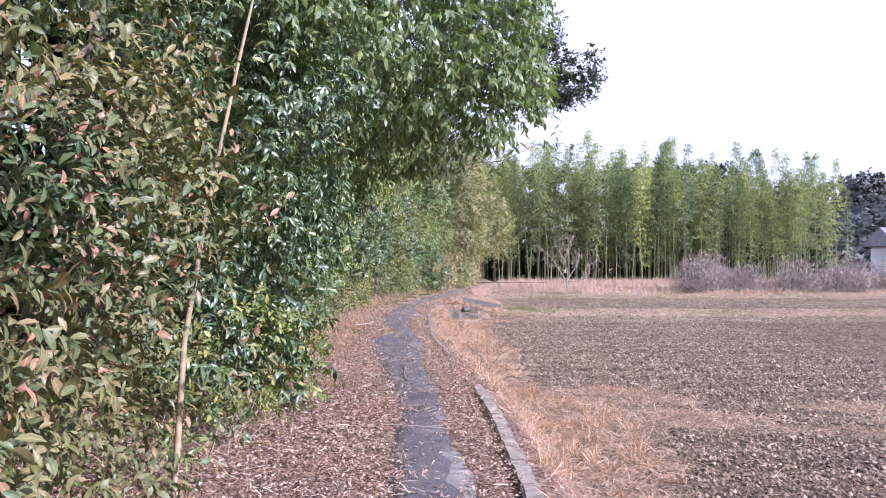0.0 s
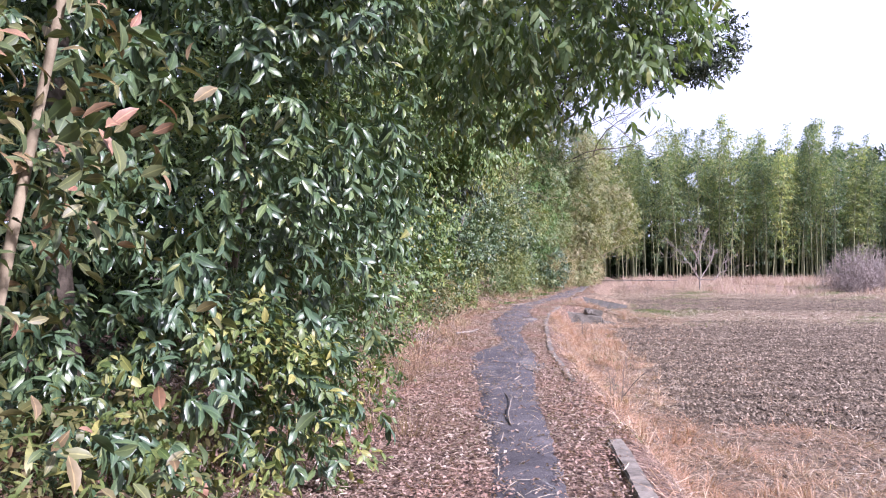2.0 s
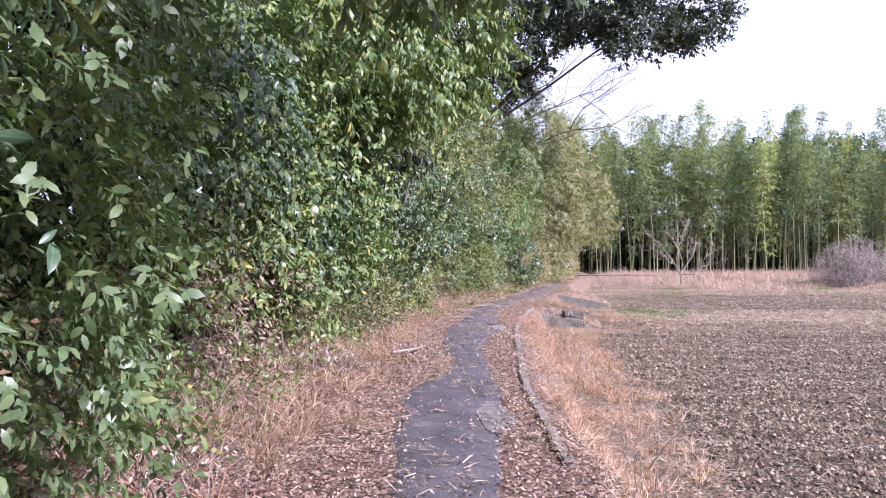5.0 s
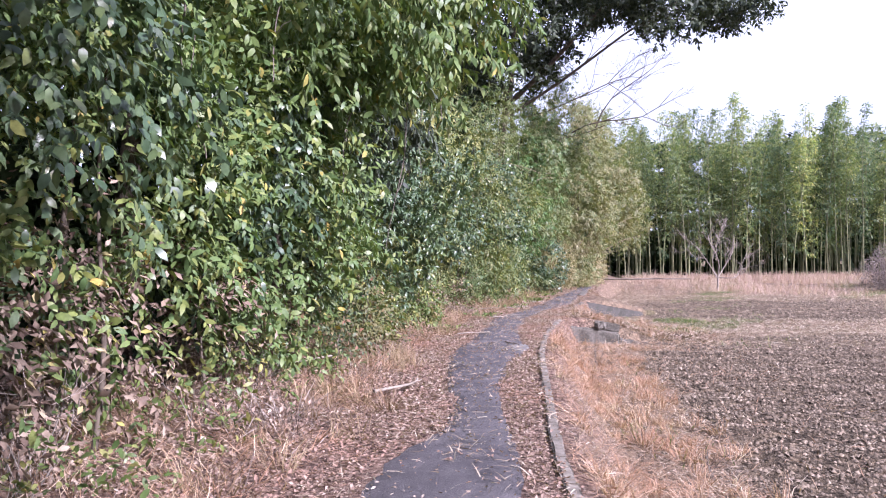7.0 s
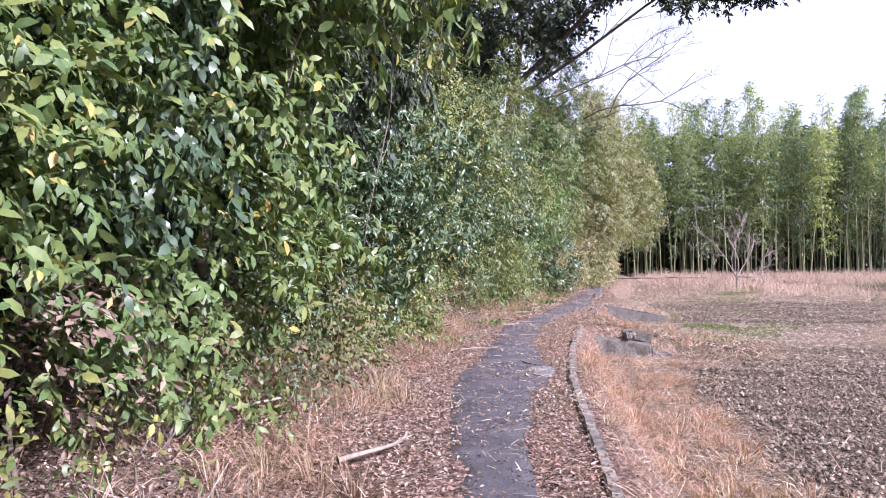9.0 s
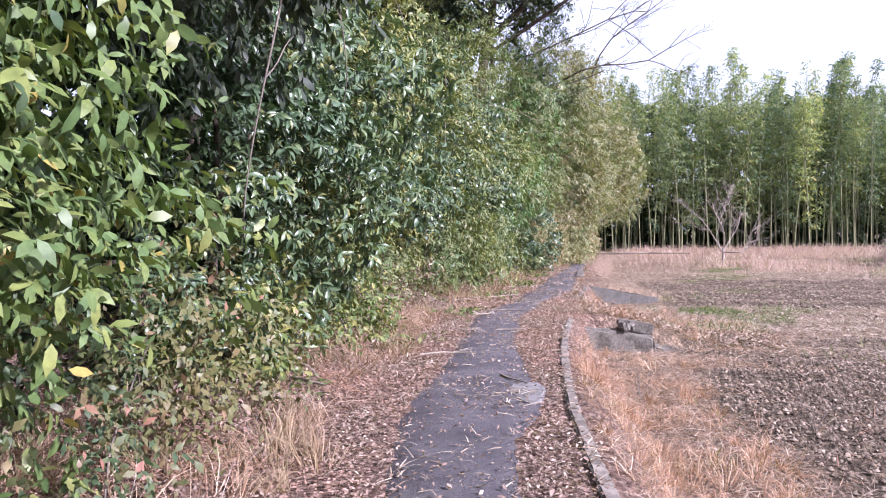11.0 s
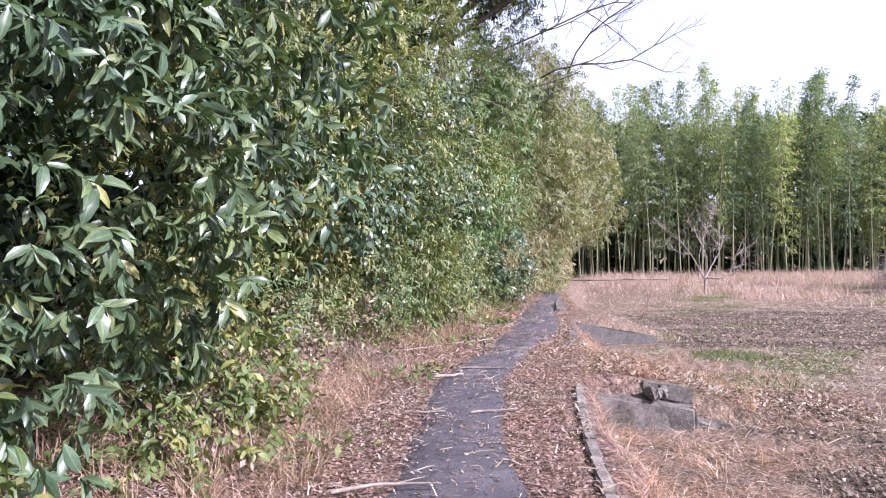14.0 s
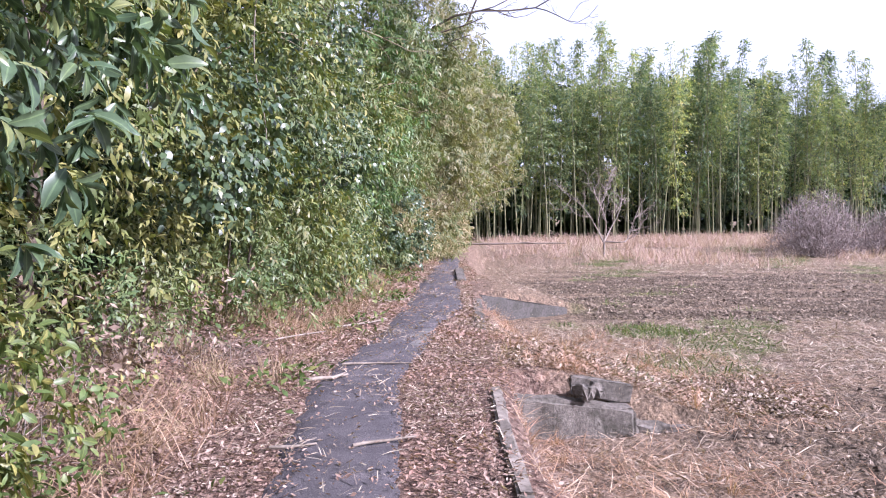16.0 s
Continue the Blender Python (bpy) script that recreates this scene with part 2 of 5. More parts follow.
def link_mesh(name, verts, faces, mat, parent=None, smooth=True):
    """One mesh object from an array of points and one array of equal-sided faces."""
    me = bpy.data.meshes.new(name)
    verts, faces = np.asarray(verts, np.float32), np.asarray(faces, np.int32)
    n, k = faces.shape
    me.vertices.add(len(verts))
    me.vertices.foreach_set("co", verts.ravel())
    me.loops.add(n * k)
    me.loops.foreach_set("vertex_index", faces.ravel())
    me.polygons.add(n)
    me.polygons.foreach_set("loop_start", np.arange(0, n * k, k, dtype=np.int32))
    me.update(calc_edges=True)
    me.polygons.foreach_set("use_smooth", np.full(n, smooth))
    me.materials.append(mat)
    ob = new(name, me)
    ob.parent = parent
    return ob


def part(name, bm, mat, parent=None, label=""):
    me = bpy.data.meshes.new(name)
    bm.to_mesh(me)
    bm.free()
    me.materials.append(mat)
    ob = new(name, me)
    ob.parent = parent
    return tagged(ob, label)


def empty(name, at, label, category, group="", kind=""):
    ob = new(name)
    ob.location = at
    ob.empty_display_size = 0.2
    return tagged(ob, label, category, group, kind)


BLADE = (np.array([[0, 0, 0], [.2, 0, 0], [.2, .34, .05], [.2, -.34, .05], [.5, 0, 0], [.5, .5, .06], [.5, -.5, .06], [.8, 0, -.06], [.8, .31, -.02], [.8, -.31, -.02], [1, 0, -.18]]),
         np.array([[0, 1, 2], [0, 3, 1], [1, 4, 2], [2, 4, 5], [1, 3, 4], [3, 6, 4], [4, 7, 5], [5, 7, 8], [4, 6, 7], [6, 9, 7], [7, 10, 8], [7, 9, 10]]))
DIAMOND = (np.array([[0, 0, 0], [.45, .5, .05], [.45, -.5, .05], [1, 0, -.1]]), np.array([[0, 2, 1], [1, 2, 3]]))
MID = (np.array([[0, 0, 0], [.26, .42, .04], [.26, -.42, .04], [.64, .44, 0], [.64, -.44, 0], [1, 0, -.14]]), np.array([[0, 2, 1], [1, 2, 4], [1, 4, 3], [3, 4, 5]]))
CURLED = (np.array([[0, 0, .03], [.45, 0, -.02], [.5, .5, .2], [.5, -.5, .14], [1, 0, .16]]), np.array([[0, 1, 2], [0, 3, 1], [1, 4, 2], [1, 3, 4]]))
CLOD = (np.array([[-.5, 0, -.05], [.5, .1, -.08], [0, .5, -.04], [.1, -.5, -.06], [.05, 0, .42]]), np.array([[0, 3, 4], [3, 1, 4], [1, 2, 4], [2, 0, 4]]))
BENT = (np.array([[0, .5, 0], [0, -.5, 0], [.5, .42, .14], [.5, -.42, .14], [1, 0, -.12]]), np.array([[0, 1, 2], [1, 3, 2], [2, 3, 4]]))
STALK = (np.array([[0, .5, 0], [0, -.5, 0], [.55, .4, .06], [.55, -.4, .06], [1, 0, 0]]), np.array([[0, 1, 2], [1, 3, 2], [2, 3, 4]]))


def unit(v):
    return v / np.maximum(np.linalg.norm(v, axis=-1, keepdims=True), 1e-6)


def scatter(name, form, p, d, up, length, width, mat, parent=None):
    """Many small blades in one mesh: at p, pointing along d, their upper side to up."""
    tv, tf = form
    d = unit(d)
    s = unit(np.cross(up, d))
    n = np.cross(d, s)
    length, width = np.asarray(length)[:, None, None], np.asarray(width)[:, None, None]
    v = p[:, None] + d[:, None] * tv[None, :, :1] * length + s[:, None] * tv[None, :, 1:2] * width + n[:, None] * tv[None, :, 2:] * length
    f = tf[None] + (np.arange(len(p)) * len(tv))[:, None, None]
    ob = link_mesh(name, v.reshape(-1, 3), f.reshape(-1, 3), mat, parent)
    if len(tv) == 11:
        rib = ob.data.attributes.new("rib", "FLOAT", "POINT")
        rib.data.foreach_set("value", np.tile((tv[:, 1] == 0).astype(np.float32), len(p)))
    return ob


def wave(p, s, seed):
    """A cheap smooth field between -1 and 1."""
    r = np.random.default_rng(seed)
    out = 0
    for k in range(4):
        a = r.normal(size=3) * s * (1 + 0.7 * k)
        out = out + np.sin(p @ a + r.uniform(0, 6.3)) / (1 + 0.5 * k)
    return out / 2.4


CAM_Y = np.array([r[2] for r in ROWS]) * METRES
CAM_X = np.array([r[1] for r in ROWS]) * METRES


def clear_of_walk(p, gap=0.78):
    """Which points leave room for someone walking on the path."""
    x = np.interp(p[:, 1], CAM_Y, CAM_X)
    gap = gap + 0.15 * (p[:, 1] > 18)
    return (p[:, 0] < x - gap) | (p[:, 2] > 2.75) | (p[:, 0] > x + 1.3) | (p[:, 1] > 22.5)


def foliage(name, blobs, mat, parent, density, leaf=(0.09, 0.04), form=BLADE, droop=0.5, per=7, depth=0.35, side=None, twig=0.22, seed=1, lump=0.28, spread=0.8, clumps=3.4, gaps=-0.75, whorl=0.1, rough=0.3):
    """A crown of twigs with leaves near the surface of lumpy rounded masses (x, y, z, rx, ry, rz). density: twigs per square metre."""
    r = np.random.default_rng(seed)
    P, D = [], []
    for b in blobs:
        c, rad = np.array(b[:3]), np.array(b[3:6])
        area = 4 * math.pi * ((rad[0] * rad[1]) ** 1.6 / 3 + (rad[0] * rad[2]) ** 1.6 / 3 + (rad[1] * rad[2]) ** 1.6 / 3) ** (1 / 1.6)
        pads = unit(r.normal(size=(max(6, int(area * clumps)), 3)))
        if side is not None:
            pads = pads[pads @ unit(np.array(side, float)) > -0.25]
        each = max(1, int(density / clumps))
        q0 = c + pads * rad * ((1 + lump * wave(c + pads * rad, 1.5, seed + 5)) * (1 - rough * r.random(len(pads)) ** 1.5))[:, None]
        size = r.uniform(0.6, 1.3, (len(pads), 1, 1)) * 0.75 / math.sqrt(clumps)
        nrm = unit(pads / rad)
        off = np.clip(r.normal(size=(len(pads), each, 3)), -1.7, 1.7) * size * 0.62
        off = off - (off * nrm[:, None]).sum(-1, keepdims=True) * nrm[:, None] * 0.45
        off[..., 2] -= 0.35 * droop * (off ** 2).sum(-1) / size[..., 0]
        q = (q0[:, None] + off).reshape(-1, 3)
        u = np.repeat(pads, each, 0)
        deep = r.random(len(q)) < depth * 0.35
        q = np.where(deep[:, None], c + (q - c) * r.uniform(0.55, 0.9, (len(q), 1)), q)
        inside = np.zeros(len(q), bool)
        for o in blobs:
            if o is not b:
                inside |= (((q - np.array(o[:3])) / np.array(o[3:6])) ** 2).sum(1) < 0.45
        thin = wave(q, 2.6, seed + 3) > gaps
        P.append(q[~inside & thin])
        D.append(unit(u / rad)[~inside & thin])
    P, D = np.concatenate(P), np.concatenate(D)
    D = unit(D + r.normal(size=D.shape) * 0.45 + np.array([0, 0, -droop * 0.5]))
    n = len(P)
    s = np.linspace(whorl, 1, per)[None, :, None]
    lp = (P[:, None] + D[:, None] * s * twig * r.uniform(0.6, 1.3, (n, 1, 1))).reshape(-1, 3)
    e1 = unit(np.cross(D, np.array([0.12, 0.2, 0.97])))
    e2 = np.cross(D, e1)
    turn = np.arange(per)[None] * 2.4 + r.uniform(0, 6.3, (n, 1))
    radial = np.cos(turn)[..., None] * e1[:, None] + np.sin(turn)[..., None] * e2[:, None]
    ld = (D[:, None] * 0.6 + radial * spread + r.normal(size=(n, per, 3)) * 0.28 + np.array([0, 0, -droop])).reshape(-1, 3)
    up = unit(np.repeat(D, per, 0) * 0.7 + np.array([0, 0, 0.6]) + r.normal(size=lp.shape) * 0.22)
    ok = clear_of_walk(lp) & (lp[:, 2] > 0.03)
    lp, ld, up = lp[ok], ld[ok], up[ok]
    L = leaf[0] * r.uniform(0.6, 1.25, len(lp))
    return scatter(name, form, lp, ld, up, L, L * leaf[1] / leaf[0] * r.uniform(0.8, 1.15, len(lp)), mat, parent)


def tube(points, radii, sides=6):
    """Points and quads of a tapered bent tube."""
    pts = np.array(points, float)
    t = unit(np.gradient(pts, axis=0))
    ref = np.array([0.31, 0.17, 0.93]) if abs(t[:, 2]).mean() < 0.8 else np.array([1.0, 0.2, 0.1])
    a = unit(np.cross(t, ref))
    b = np.cross(t, a)
    ang = np.linspace(0, 2 * math.pi, sides, endpoint=False)
    ring = np.cos(ang)[None, :, None] * a[:, None] + np.sin(ang)[None, :, None] * b[:, None]
    v = (pts[:, None] + ring * np.array(radii)[:, None, None]).reshape(-1, 3)
    f = []
    for i in range(len(pts) - 1):
        for k in range(sides):
            k2 = (k + 1) % sides
            f.append((i * sides + k, i * sides + k2, (i + 1) * sides + k2, (i + 1) * sides + k))
    return v, f


def tubes(name, lines, mat, parent=None):
    V, F, o = [], [], 0
    for pts, rad in lines:
        v, f = tube(pts, rad)
        V.append(v)
        F.extend(tuple(i + o for i in q) for q in f)
        o += len(v)
    return link_mesh(name, np.concatenate(V), F, mat, parent)


def limb(a, b, r0, r1, bend=0.15, n=7, seed=0):
    """A bent tapered line from a to b."""
    r = np.random.default_rng(seed)
    a, b = np.array(a, float), np.array(b, float)
    t = np.linspace(0, 1, n)[:, None]
    L = np.linalg.norm(b - a)
    off = r.normal(size=(2, 3)) * bend * L
    pts = a + (b - a) * t + np.sin(t * math.pi) * off[0] + np.sin(t * 2 * math.pi) * off[1] * 0.4
    return pts, r0 + (r1 - r0) * t[:, 0]


def branching(a, b, r0, seed, levels=3, kids=4, bend=0.12, shrink=0.55):
    """Lines of a bare branch that forks."""
    r = np.random.default_rng(seed)
    out = [limb(a, b, r0, r0 * 0.35, bend, 7, seed)]
    if levels > 1:
        pts = out[0][0]
        L = np.linalg.norm(np.array(b, float) - a)
        main = unit((np.array(b, float) - a)[None])[0]
        for k in range(kids):
            i = r.uniform(0.35, 1.0) * 6
            p = pts[int(i)]
            dd = unit((main + r.normal(size=3) * 0.6 + np.array([0, 0, 0.15]))[None])[0]
            out += branching(p, p + dd * L * shrink * r.uniform(0.6, 1.1), r0 * 0.5, seed * 7 + k + 1, levels - 1, kids, bend, shrink)
    return out


# ---- ground ----
KERB_Y = [-30, 5, 7.6, 9.1, 11.5, 13.8, 15.4, 18.3, 20.7, 22.9, 25.2, 27.5, 30, 33.5, 36.7, 42, 50, 60]
KERB_X = [0.75, 0.57, 0.51, 0.41, 0.2, -0.04, -0.2, -0.3, -0.4, -0.38, -0.27, -0.03, 0.2, 0.6, 0.85, 1.25, 2.2, 3.6]
LEFT_Y = [-30, 5, 9, 13, 16.5, 20, 24, 28, 30, 34, 37, 40, 60]
LEFT_X = [-1.0, -1.0, -1.15, -1.35, -1.5, -1.7, -1.8, -1.62, -1.38, -0.75, -0.42, 0.1, 2.4]


ROAD_Y = [-30, 4.9, 7.6, 8.6, 9.5, 10.1, 11.6, 13.9, 14.9, 16, 17.2, 18.2, 18.8, 20.1, 20.8, 21.5, 22.3, 23.6, 25.2, 27, 28.4, 30.4, 31.5, 32.7, 34, 36.7, 40, 60]
ROAD_L = [-0.3, -0.34, -0.5, -0.55, -0.65, -0.85, -0.98, -1.38, -1.45, -1.17, -1.18, -1.4, -1.52, -1.72, -1.74, -1.73, -1.7, -1.67, -1.6, -1.66, -1.38, -0.98, -0.85, -0.64, -0.5, -0.2, 0.3, 2.6]
ROAD_R = [0.25, 0.23, 0.04, 0.0, -0.06, -0.12, -0.27, -0.32, -0.38, -0.52, -0.71, -0.78, -0.73, -0.8, -0.6, -0.5, -0.68, -0.78, -0.86, -0.82, -0.6, -0.25, 0.1, 0.34, 0.46, 0.66, 1.05, 3.2]


def kerb_x(y):
    return np.interp(y, KERB_Y, KERB_X)


def smooth(a, b, x):
    t = np.clip((x - a) / (b - a), 0, 1)
    return t * t * (3 - 2 * t)


def is_soil(x, y):
    """Where the field is tilled and bare."""
    p = np.stack([x, y, 0 * x], -1)
    n = 0.7 * wave(p, 0.7, 3) + 0.35 * wave(p, 2.2, 4)
    one = smooth(1.1, 1.7, x + 0.35 * n) * smooth(12.3, 13.0, y + 0.35 * np.clip(x - 1.5, 0, 6) + n) * smooth(26.3, 25.2, y + 0.5 * n)
    zero = smooth(1.9, 2.5, x + n * 0.4) * smooth(9.3, 8.3, y - 0.12 * x + 0.6 * n)
    rows = 0.35 + 0.65 * smooth(-0.5, 0.4, np.sin(y * 4.2 + 0.9 * wave(p * np.array([0.4, 1, 1]), 0.8, 9)))
    two = rows * smooth(2.2, 3.6, x + n) * smooth(33.5, 34.5, y + n) * smooth(43.5, 42, y + n)
    three = 0.6 * smooth(1.5, 2.2, x + n) * smooth(29.5, 28.5, y + n) * smooth(25, 26, y + n)
    spots = 0.85 * smooth(-0.25, 0.35, wave(p * np.array([0.5, 1.5, 1]), 1.4, 8)) * smooth(1.6, 3, x - kerb_x(y)) * smooth(48, 44, y) * (1 - 0.75 * smooth(26, 27, y) * smooth(33.5, 32.5, y))
    return np.clip(one + zero + two + three + spots, 0, 1)


def height(x, y):
    d = x - kerb_x(y)
    yy = y - 0.545 * np.clip(x - 0.74, 0, 2.4)
    ramp_zone = smooth(27.55, 27.7, y) * smooth(30.2, 29.0, y) * 0.75 + smooth(34.62, 34.72, yy) * smooth(39, 36.5, y) * 0.8
    steep = smooth(24.5, 25.5, y) * smooth(27.7, 27.5, y) + smooth(31.5, 33, y) * smooth(34.7, 34.6, yy)
    width = 0.75 + 2.6 * ramp_zone - 0.45 * steep
    low = -0.55 + 0.3 * smooth(44, 66, y)
    z = low * smooth(0.06, 1, np.clip((d - 0.06) / width, 0, 1))
    left = np.interp(y, LEFT_Y, LEFT_X)
    e = left - x
    z = z + 0.24 * smooth(0.25, 1.7, e) + 0.5 * smooth(1.6, 6, e)
    p = np.stack([x, y, 0 * x], -1)
    off_path = np.clip(smooth(0.1, 0.4, d) + smooth(0.0, 0.5, e), 0, 1)
    z = z + off_path * (0.022 * wave(p, 1.3, 11) + 0.018 * wave(p, 4.5, 12))
    soil = is_soil(x, y)
    z = z + soil * (0.03 * wave(p, 9, 13) + 0.025 * np.abs(wave(p, 17, 14)) + 0.02 * np.sin(y * 6.5 + 0.6 * wave(p, 1, 6)))
    return z


def axis(stops):
    out = []
    for a, b, step in stops:
        out += list(np.arange(a, b, step))
    return np.array(out + [stops[-1][1]])


def build_ground():
    xs = axis([(-600, -60, 60), (-60, -12, 4), (-12, -4, 0.8), (-4, 8, 0.11), (8, 18, 0.25), (18, 50, 1.6), (50, 600, 50)])
    ys = axis([(-300, -20, 40), (-20, 2, 1.5), (2, 30, 0.1), (30, 46, 0.12), (46, 80, 0.8), (80, 140, 6), (140, 1500, 90)])
    X, Y = np.meshgrid(xs, ys)
    x, y = X.ravel(), Y.ravel()
    z = height(x, y)
    nx, ny = len(xs), len(ys)
    i = (np.arange(ny - 1)[:, None] * nx + np.arange(nx - 1)[None]).ravel()
    ob = link_mesh("ground", np.stack([x, y, z], -1), np.stack([i, i + 1, i + 1 + nx, i + nx], -1), M_GROUND)
    d = x - kerb_x(y)
    p = np.stack([x, y, 0 * x], -1)
    lit = smooth(0.75, 0.15, d + 0.25 * wave(p, 1.2, 31)) * (1 - smooth(30, 38, y) * 0.5)
    lit = np.where(x < -30, 0.6, lit)
    grn = smooth(0.2, 0.6, wave(p, 0.7, 41)) * smooth(0.4, 1.2, d) * smooth(26, 31, y) * (1 - is_soil(x, y))
    for name, val in (("straw", 1 - is_soil(x, y)), ("litter", lit), ("green", grn)):
        a = ob.data.attributes.new(name, "FLOAT", "POINT")
        a.data.foreach_set("value", val.astype(np.float32))
    return tagged(ob, "flat ground of bare soil, dry grass and leaf litter", "ground", kind="structure")


build_ground()


def build_path():
    """The worn asphalt strip, ragged at its edges."""
    ys = np.arange(-6, 46, 0.06)
    k = 9
    p = np.stack([0 * ys, ys, 0 * ys], -1)
    l = np.interp(ys, ROAD_Y, ROAD_L) + 0.05 * wave(p, 2.6, 51) + 0.04 * wave(p, 8, 52)
    rr = np.interp(ys, ROAD_Y, ROAD_R) + 0.04 * wave(p, 2.6, 53) + 0.03 * wave(p, 9, 54)
    t = np.linspace(0, 1, k)
    X = l[:, None] + (rr - l)[:, None] * t
    Y = np.repeat(ys[:, None], k, 1)
    crown = 0.014 + 0.016 * np.sin(t * math.pi)[None] + 0.004 * wave(np.stack([X, Y, 0 * X], -1), 3, 55)
    crown[:, 0] = crown[:, -1] = -0.02
    i = (np.arange(len(ys) - 1)[:, None] * k + np.arange(k - 1)[None]).ravel()
    ob = link_mesh("path", np.stack([X, Y, crown + 0 * X], -1).reshape(-1, 3), np.stack([i, i + 1, i + 1 + k, i + k], -1), M_ASPHALT)
    return tagged(ob, "narrow worn asphalt footpath strewn with dead leaves", "path", kind="structure")


build_path()

# ---- kerb and concrete ----


def block(size, at, turn=0.0, bevel=0.012, seed=0, rough=0.008, slope=0.0, cuts=5):
    """A worn concrete block: centre of its base at the given place. slope: how far its far end's top sinks."""
    bm = bmesh.new()
    bmesh.ops.create_cube(bm, size=1)
    bmesh.ops.scale(bm, vec=size, verts=bm.verts)
    bmesh.ops.bevel(bm, geom=bm.edges[:], offset=bevel, segments=2, affect="EDGES")
    long = [e for e in bm.edges if abs((e.verts[0].co - e.verts[1].co).x) > size[0] * 0.6]
    bmesh.ops.subdivide_edges(bm, edges=long, cuts=cuts, use_grid_fill=True)
    rr = random.Random(seed)
    for v in bm.verts:
        if slope and v.co.z > 0:
            v.co.z -= slope * (v.co.x / size[0] + 0.5)
        v.co += Vector((rr.uniform(-1, 1), rr.uniform(-1, 1), rr.uniform(-1, 1))) * rough
        v.co.z += size[2] / 2
    bmesh.ops.transform(bm, matrix=Matrix.Translation(at) @ Matrix.Rotation(turn, 4, "Z"), verts=bm.verts)
    return bm


def build_kerb():
    kerb = empty("kerb", (0.57, 4.0, 0), "grey weathered concrete edging along the footpath", "kerb", kind="structure")
    y, k = -2.0, 0
    while y < 26.6:
        L = 0.62 + 0.5 * (k % 3 == 1)
        hidden = 9.3 < y + L / 2 < 13.2
        x0, x1 = float(kerb_x(y)), float(kerb_x(y + L))
        a = math.atan2(L, x1 - x0)
        top = -0.02 if hidden else 0.045
        wide = 0.13 if y < 12 else 0.09
        if y > 12:
            top = 0.03
        bm = block((math.hypot(L, x1 - x0) - 0.012, wide, 0.30), ((x0 + x1) / 2 - 0.0, y + L / 2, top - 0.30), a, 0.014, k, 0.006)
        bmesh.ops.translate(bm, vec=-kerb.location, verts=bm.verts)
        part("edging_block", bm, M_CONC, kerb)
        y += L
        k += 1


build_kerb()


def tipped(bm, at, pitch):
    bmesh.ops.transform(bm, matrix=Matrix.Translation(at) @ Matrix.Rotation(pitch, 4, "Y"), verts=bm.verts)
    return bm


def concrete_thing(name, label, category, pieces, mat=None):
    """pieces: (part name, bmesh in the world). The first one's middle gives the place."""
    base = empty(name, (0, 0, 0), label, category)
    at = Vector((0, 0, 0))
    for i, (pn, bm) in enumerate(pieces):
        if i == 0:
            at = sum((v.co for v in bm.verts), Vector()) / len(bm.verts)
            at.z = min(v.co.z for v in bm.verts)
            base.location = at
        bmesh.ops.translate(bm, vec=-at, verts=bm.verts)
        part(pn, bm, mat or M_OLDCONC, base)
    return base


# low headwall beside the field ramp, with two broken slabs lying on it
concrete_thing("headwall", "low stained concrete headwall beside the field ramp", "wall",
               [("wall_body", block((1.12, 0.30, 0.62), (0.68, 27.6, -0.78), 0.02, 0.035, 3, 0.018, 0.17)),
                ("footing", block((0.8, 0.22, 0.3), (1.6, 27.66, -0.74), 0.05, 0.03, 8, 0.03, 0.16))])
concrete_thing("concrete_slab", "broken flat concrete slab tilted on the headwall", "slab",
               [("slab_body", tipped(block((0.56, 0.10, 0.17), (0, 0, 0), -0.10, 0.01, 5, 0.007), (0.96, 27.68, -0.275), 0.17))])
concrete_thing("rubble_chunk", "jagged lump of broken concrete on the headwall", "rubble",
               [("chunk_body", block((0.26, 0.16, 0.12), (0.82, 27.53, -0.235), 0.5, 0.03, 6, 0.03))])
concrete_thing("ramp_wall", "sloping grey concrete wing wall beside the ramp", "wall",
               [("wall_body", block((2.1, 0.24, 0.85), (1.66, 35.15, -0.88), 0.50, 0.025, 9, 0.012, 0.40))], M_DARKCONC)
concrete_thing("end_block", "pale concrete edging block at the footpath bend", "kerb",
               [("block_body", block((3.2, 0.2, 0.5), (0.84, 38.3, -0.42), 1.48, 0.02, 12, 0.012))])
concrete_thing("edge_wall", "worn concrete edge of the footpath above the ramp", "kerb",
               [("block_body", block((3.6, 0.16, 0.32), (0.40, 31.7, -0.30), 1.46, 0.02, 13, 0.01))])

# ---- plants along the path ----


def shrub(name, at, label, crown, trunks, category="shrub", group="plants along the path"):
    """crown: list of dicts for foliage(); trunks: list of (top, radius)."""
    base = empty(name, at, label, category, group)
    gz = at[2]
    for k, (top, rad) in enumerate(trunks):
        foot = Vector((at[0], at[1], gz - 0.1))
        if k:
            foot = foot.lerp(Vector(trunks[0][0]), min(0.85, (top[2] - gz) / (trunks[0][0][2] - gz) * 0.62))
        pts, rr = limb(foot, top, rad, rad * 0.35, 0.03, 8, int(abs(at[1]) * 10) + k)
        v, f = tube(pts - np.array(at), rr, 8)
        link_mesh("trunk" if k == 0 else "limb", v, f, M_BARK, base)
    for c in crown:
        c = dict(c)
        blobs = c.pop("blobs")
        ob = foliage("crown", blobs, c.pop("mat"), base, **c)
        ob.location = -Vector(at)
    return base


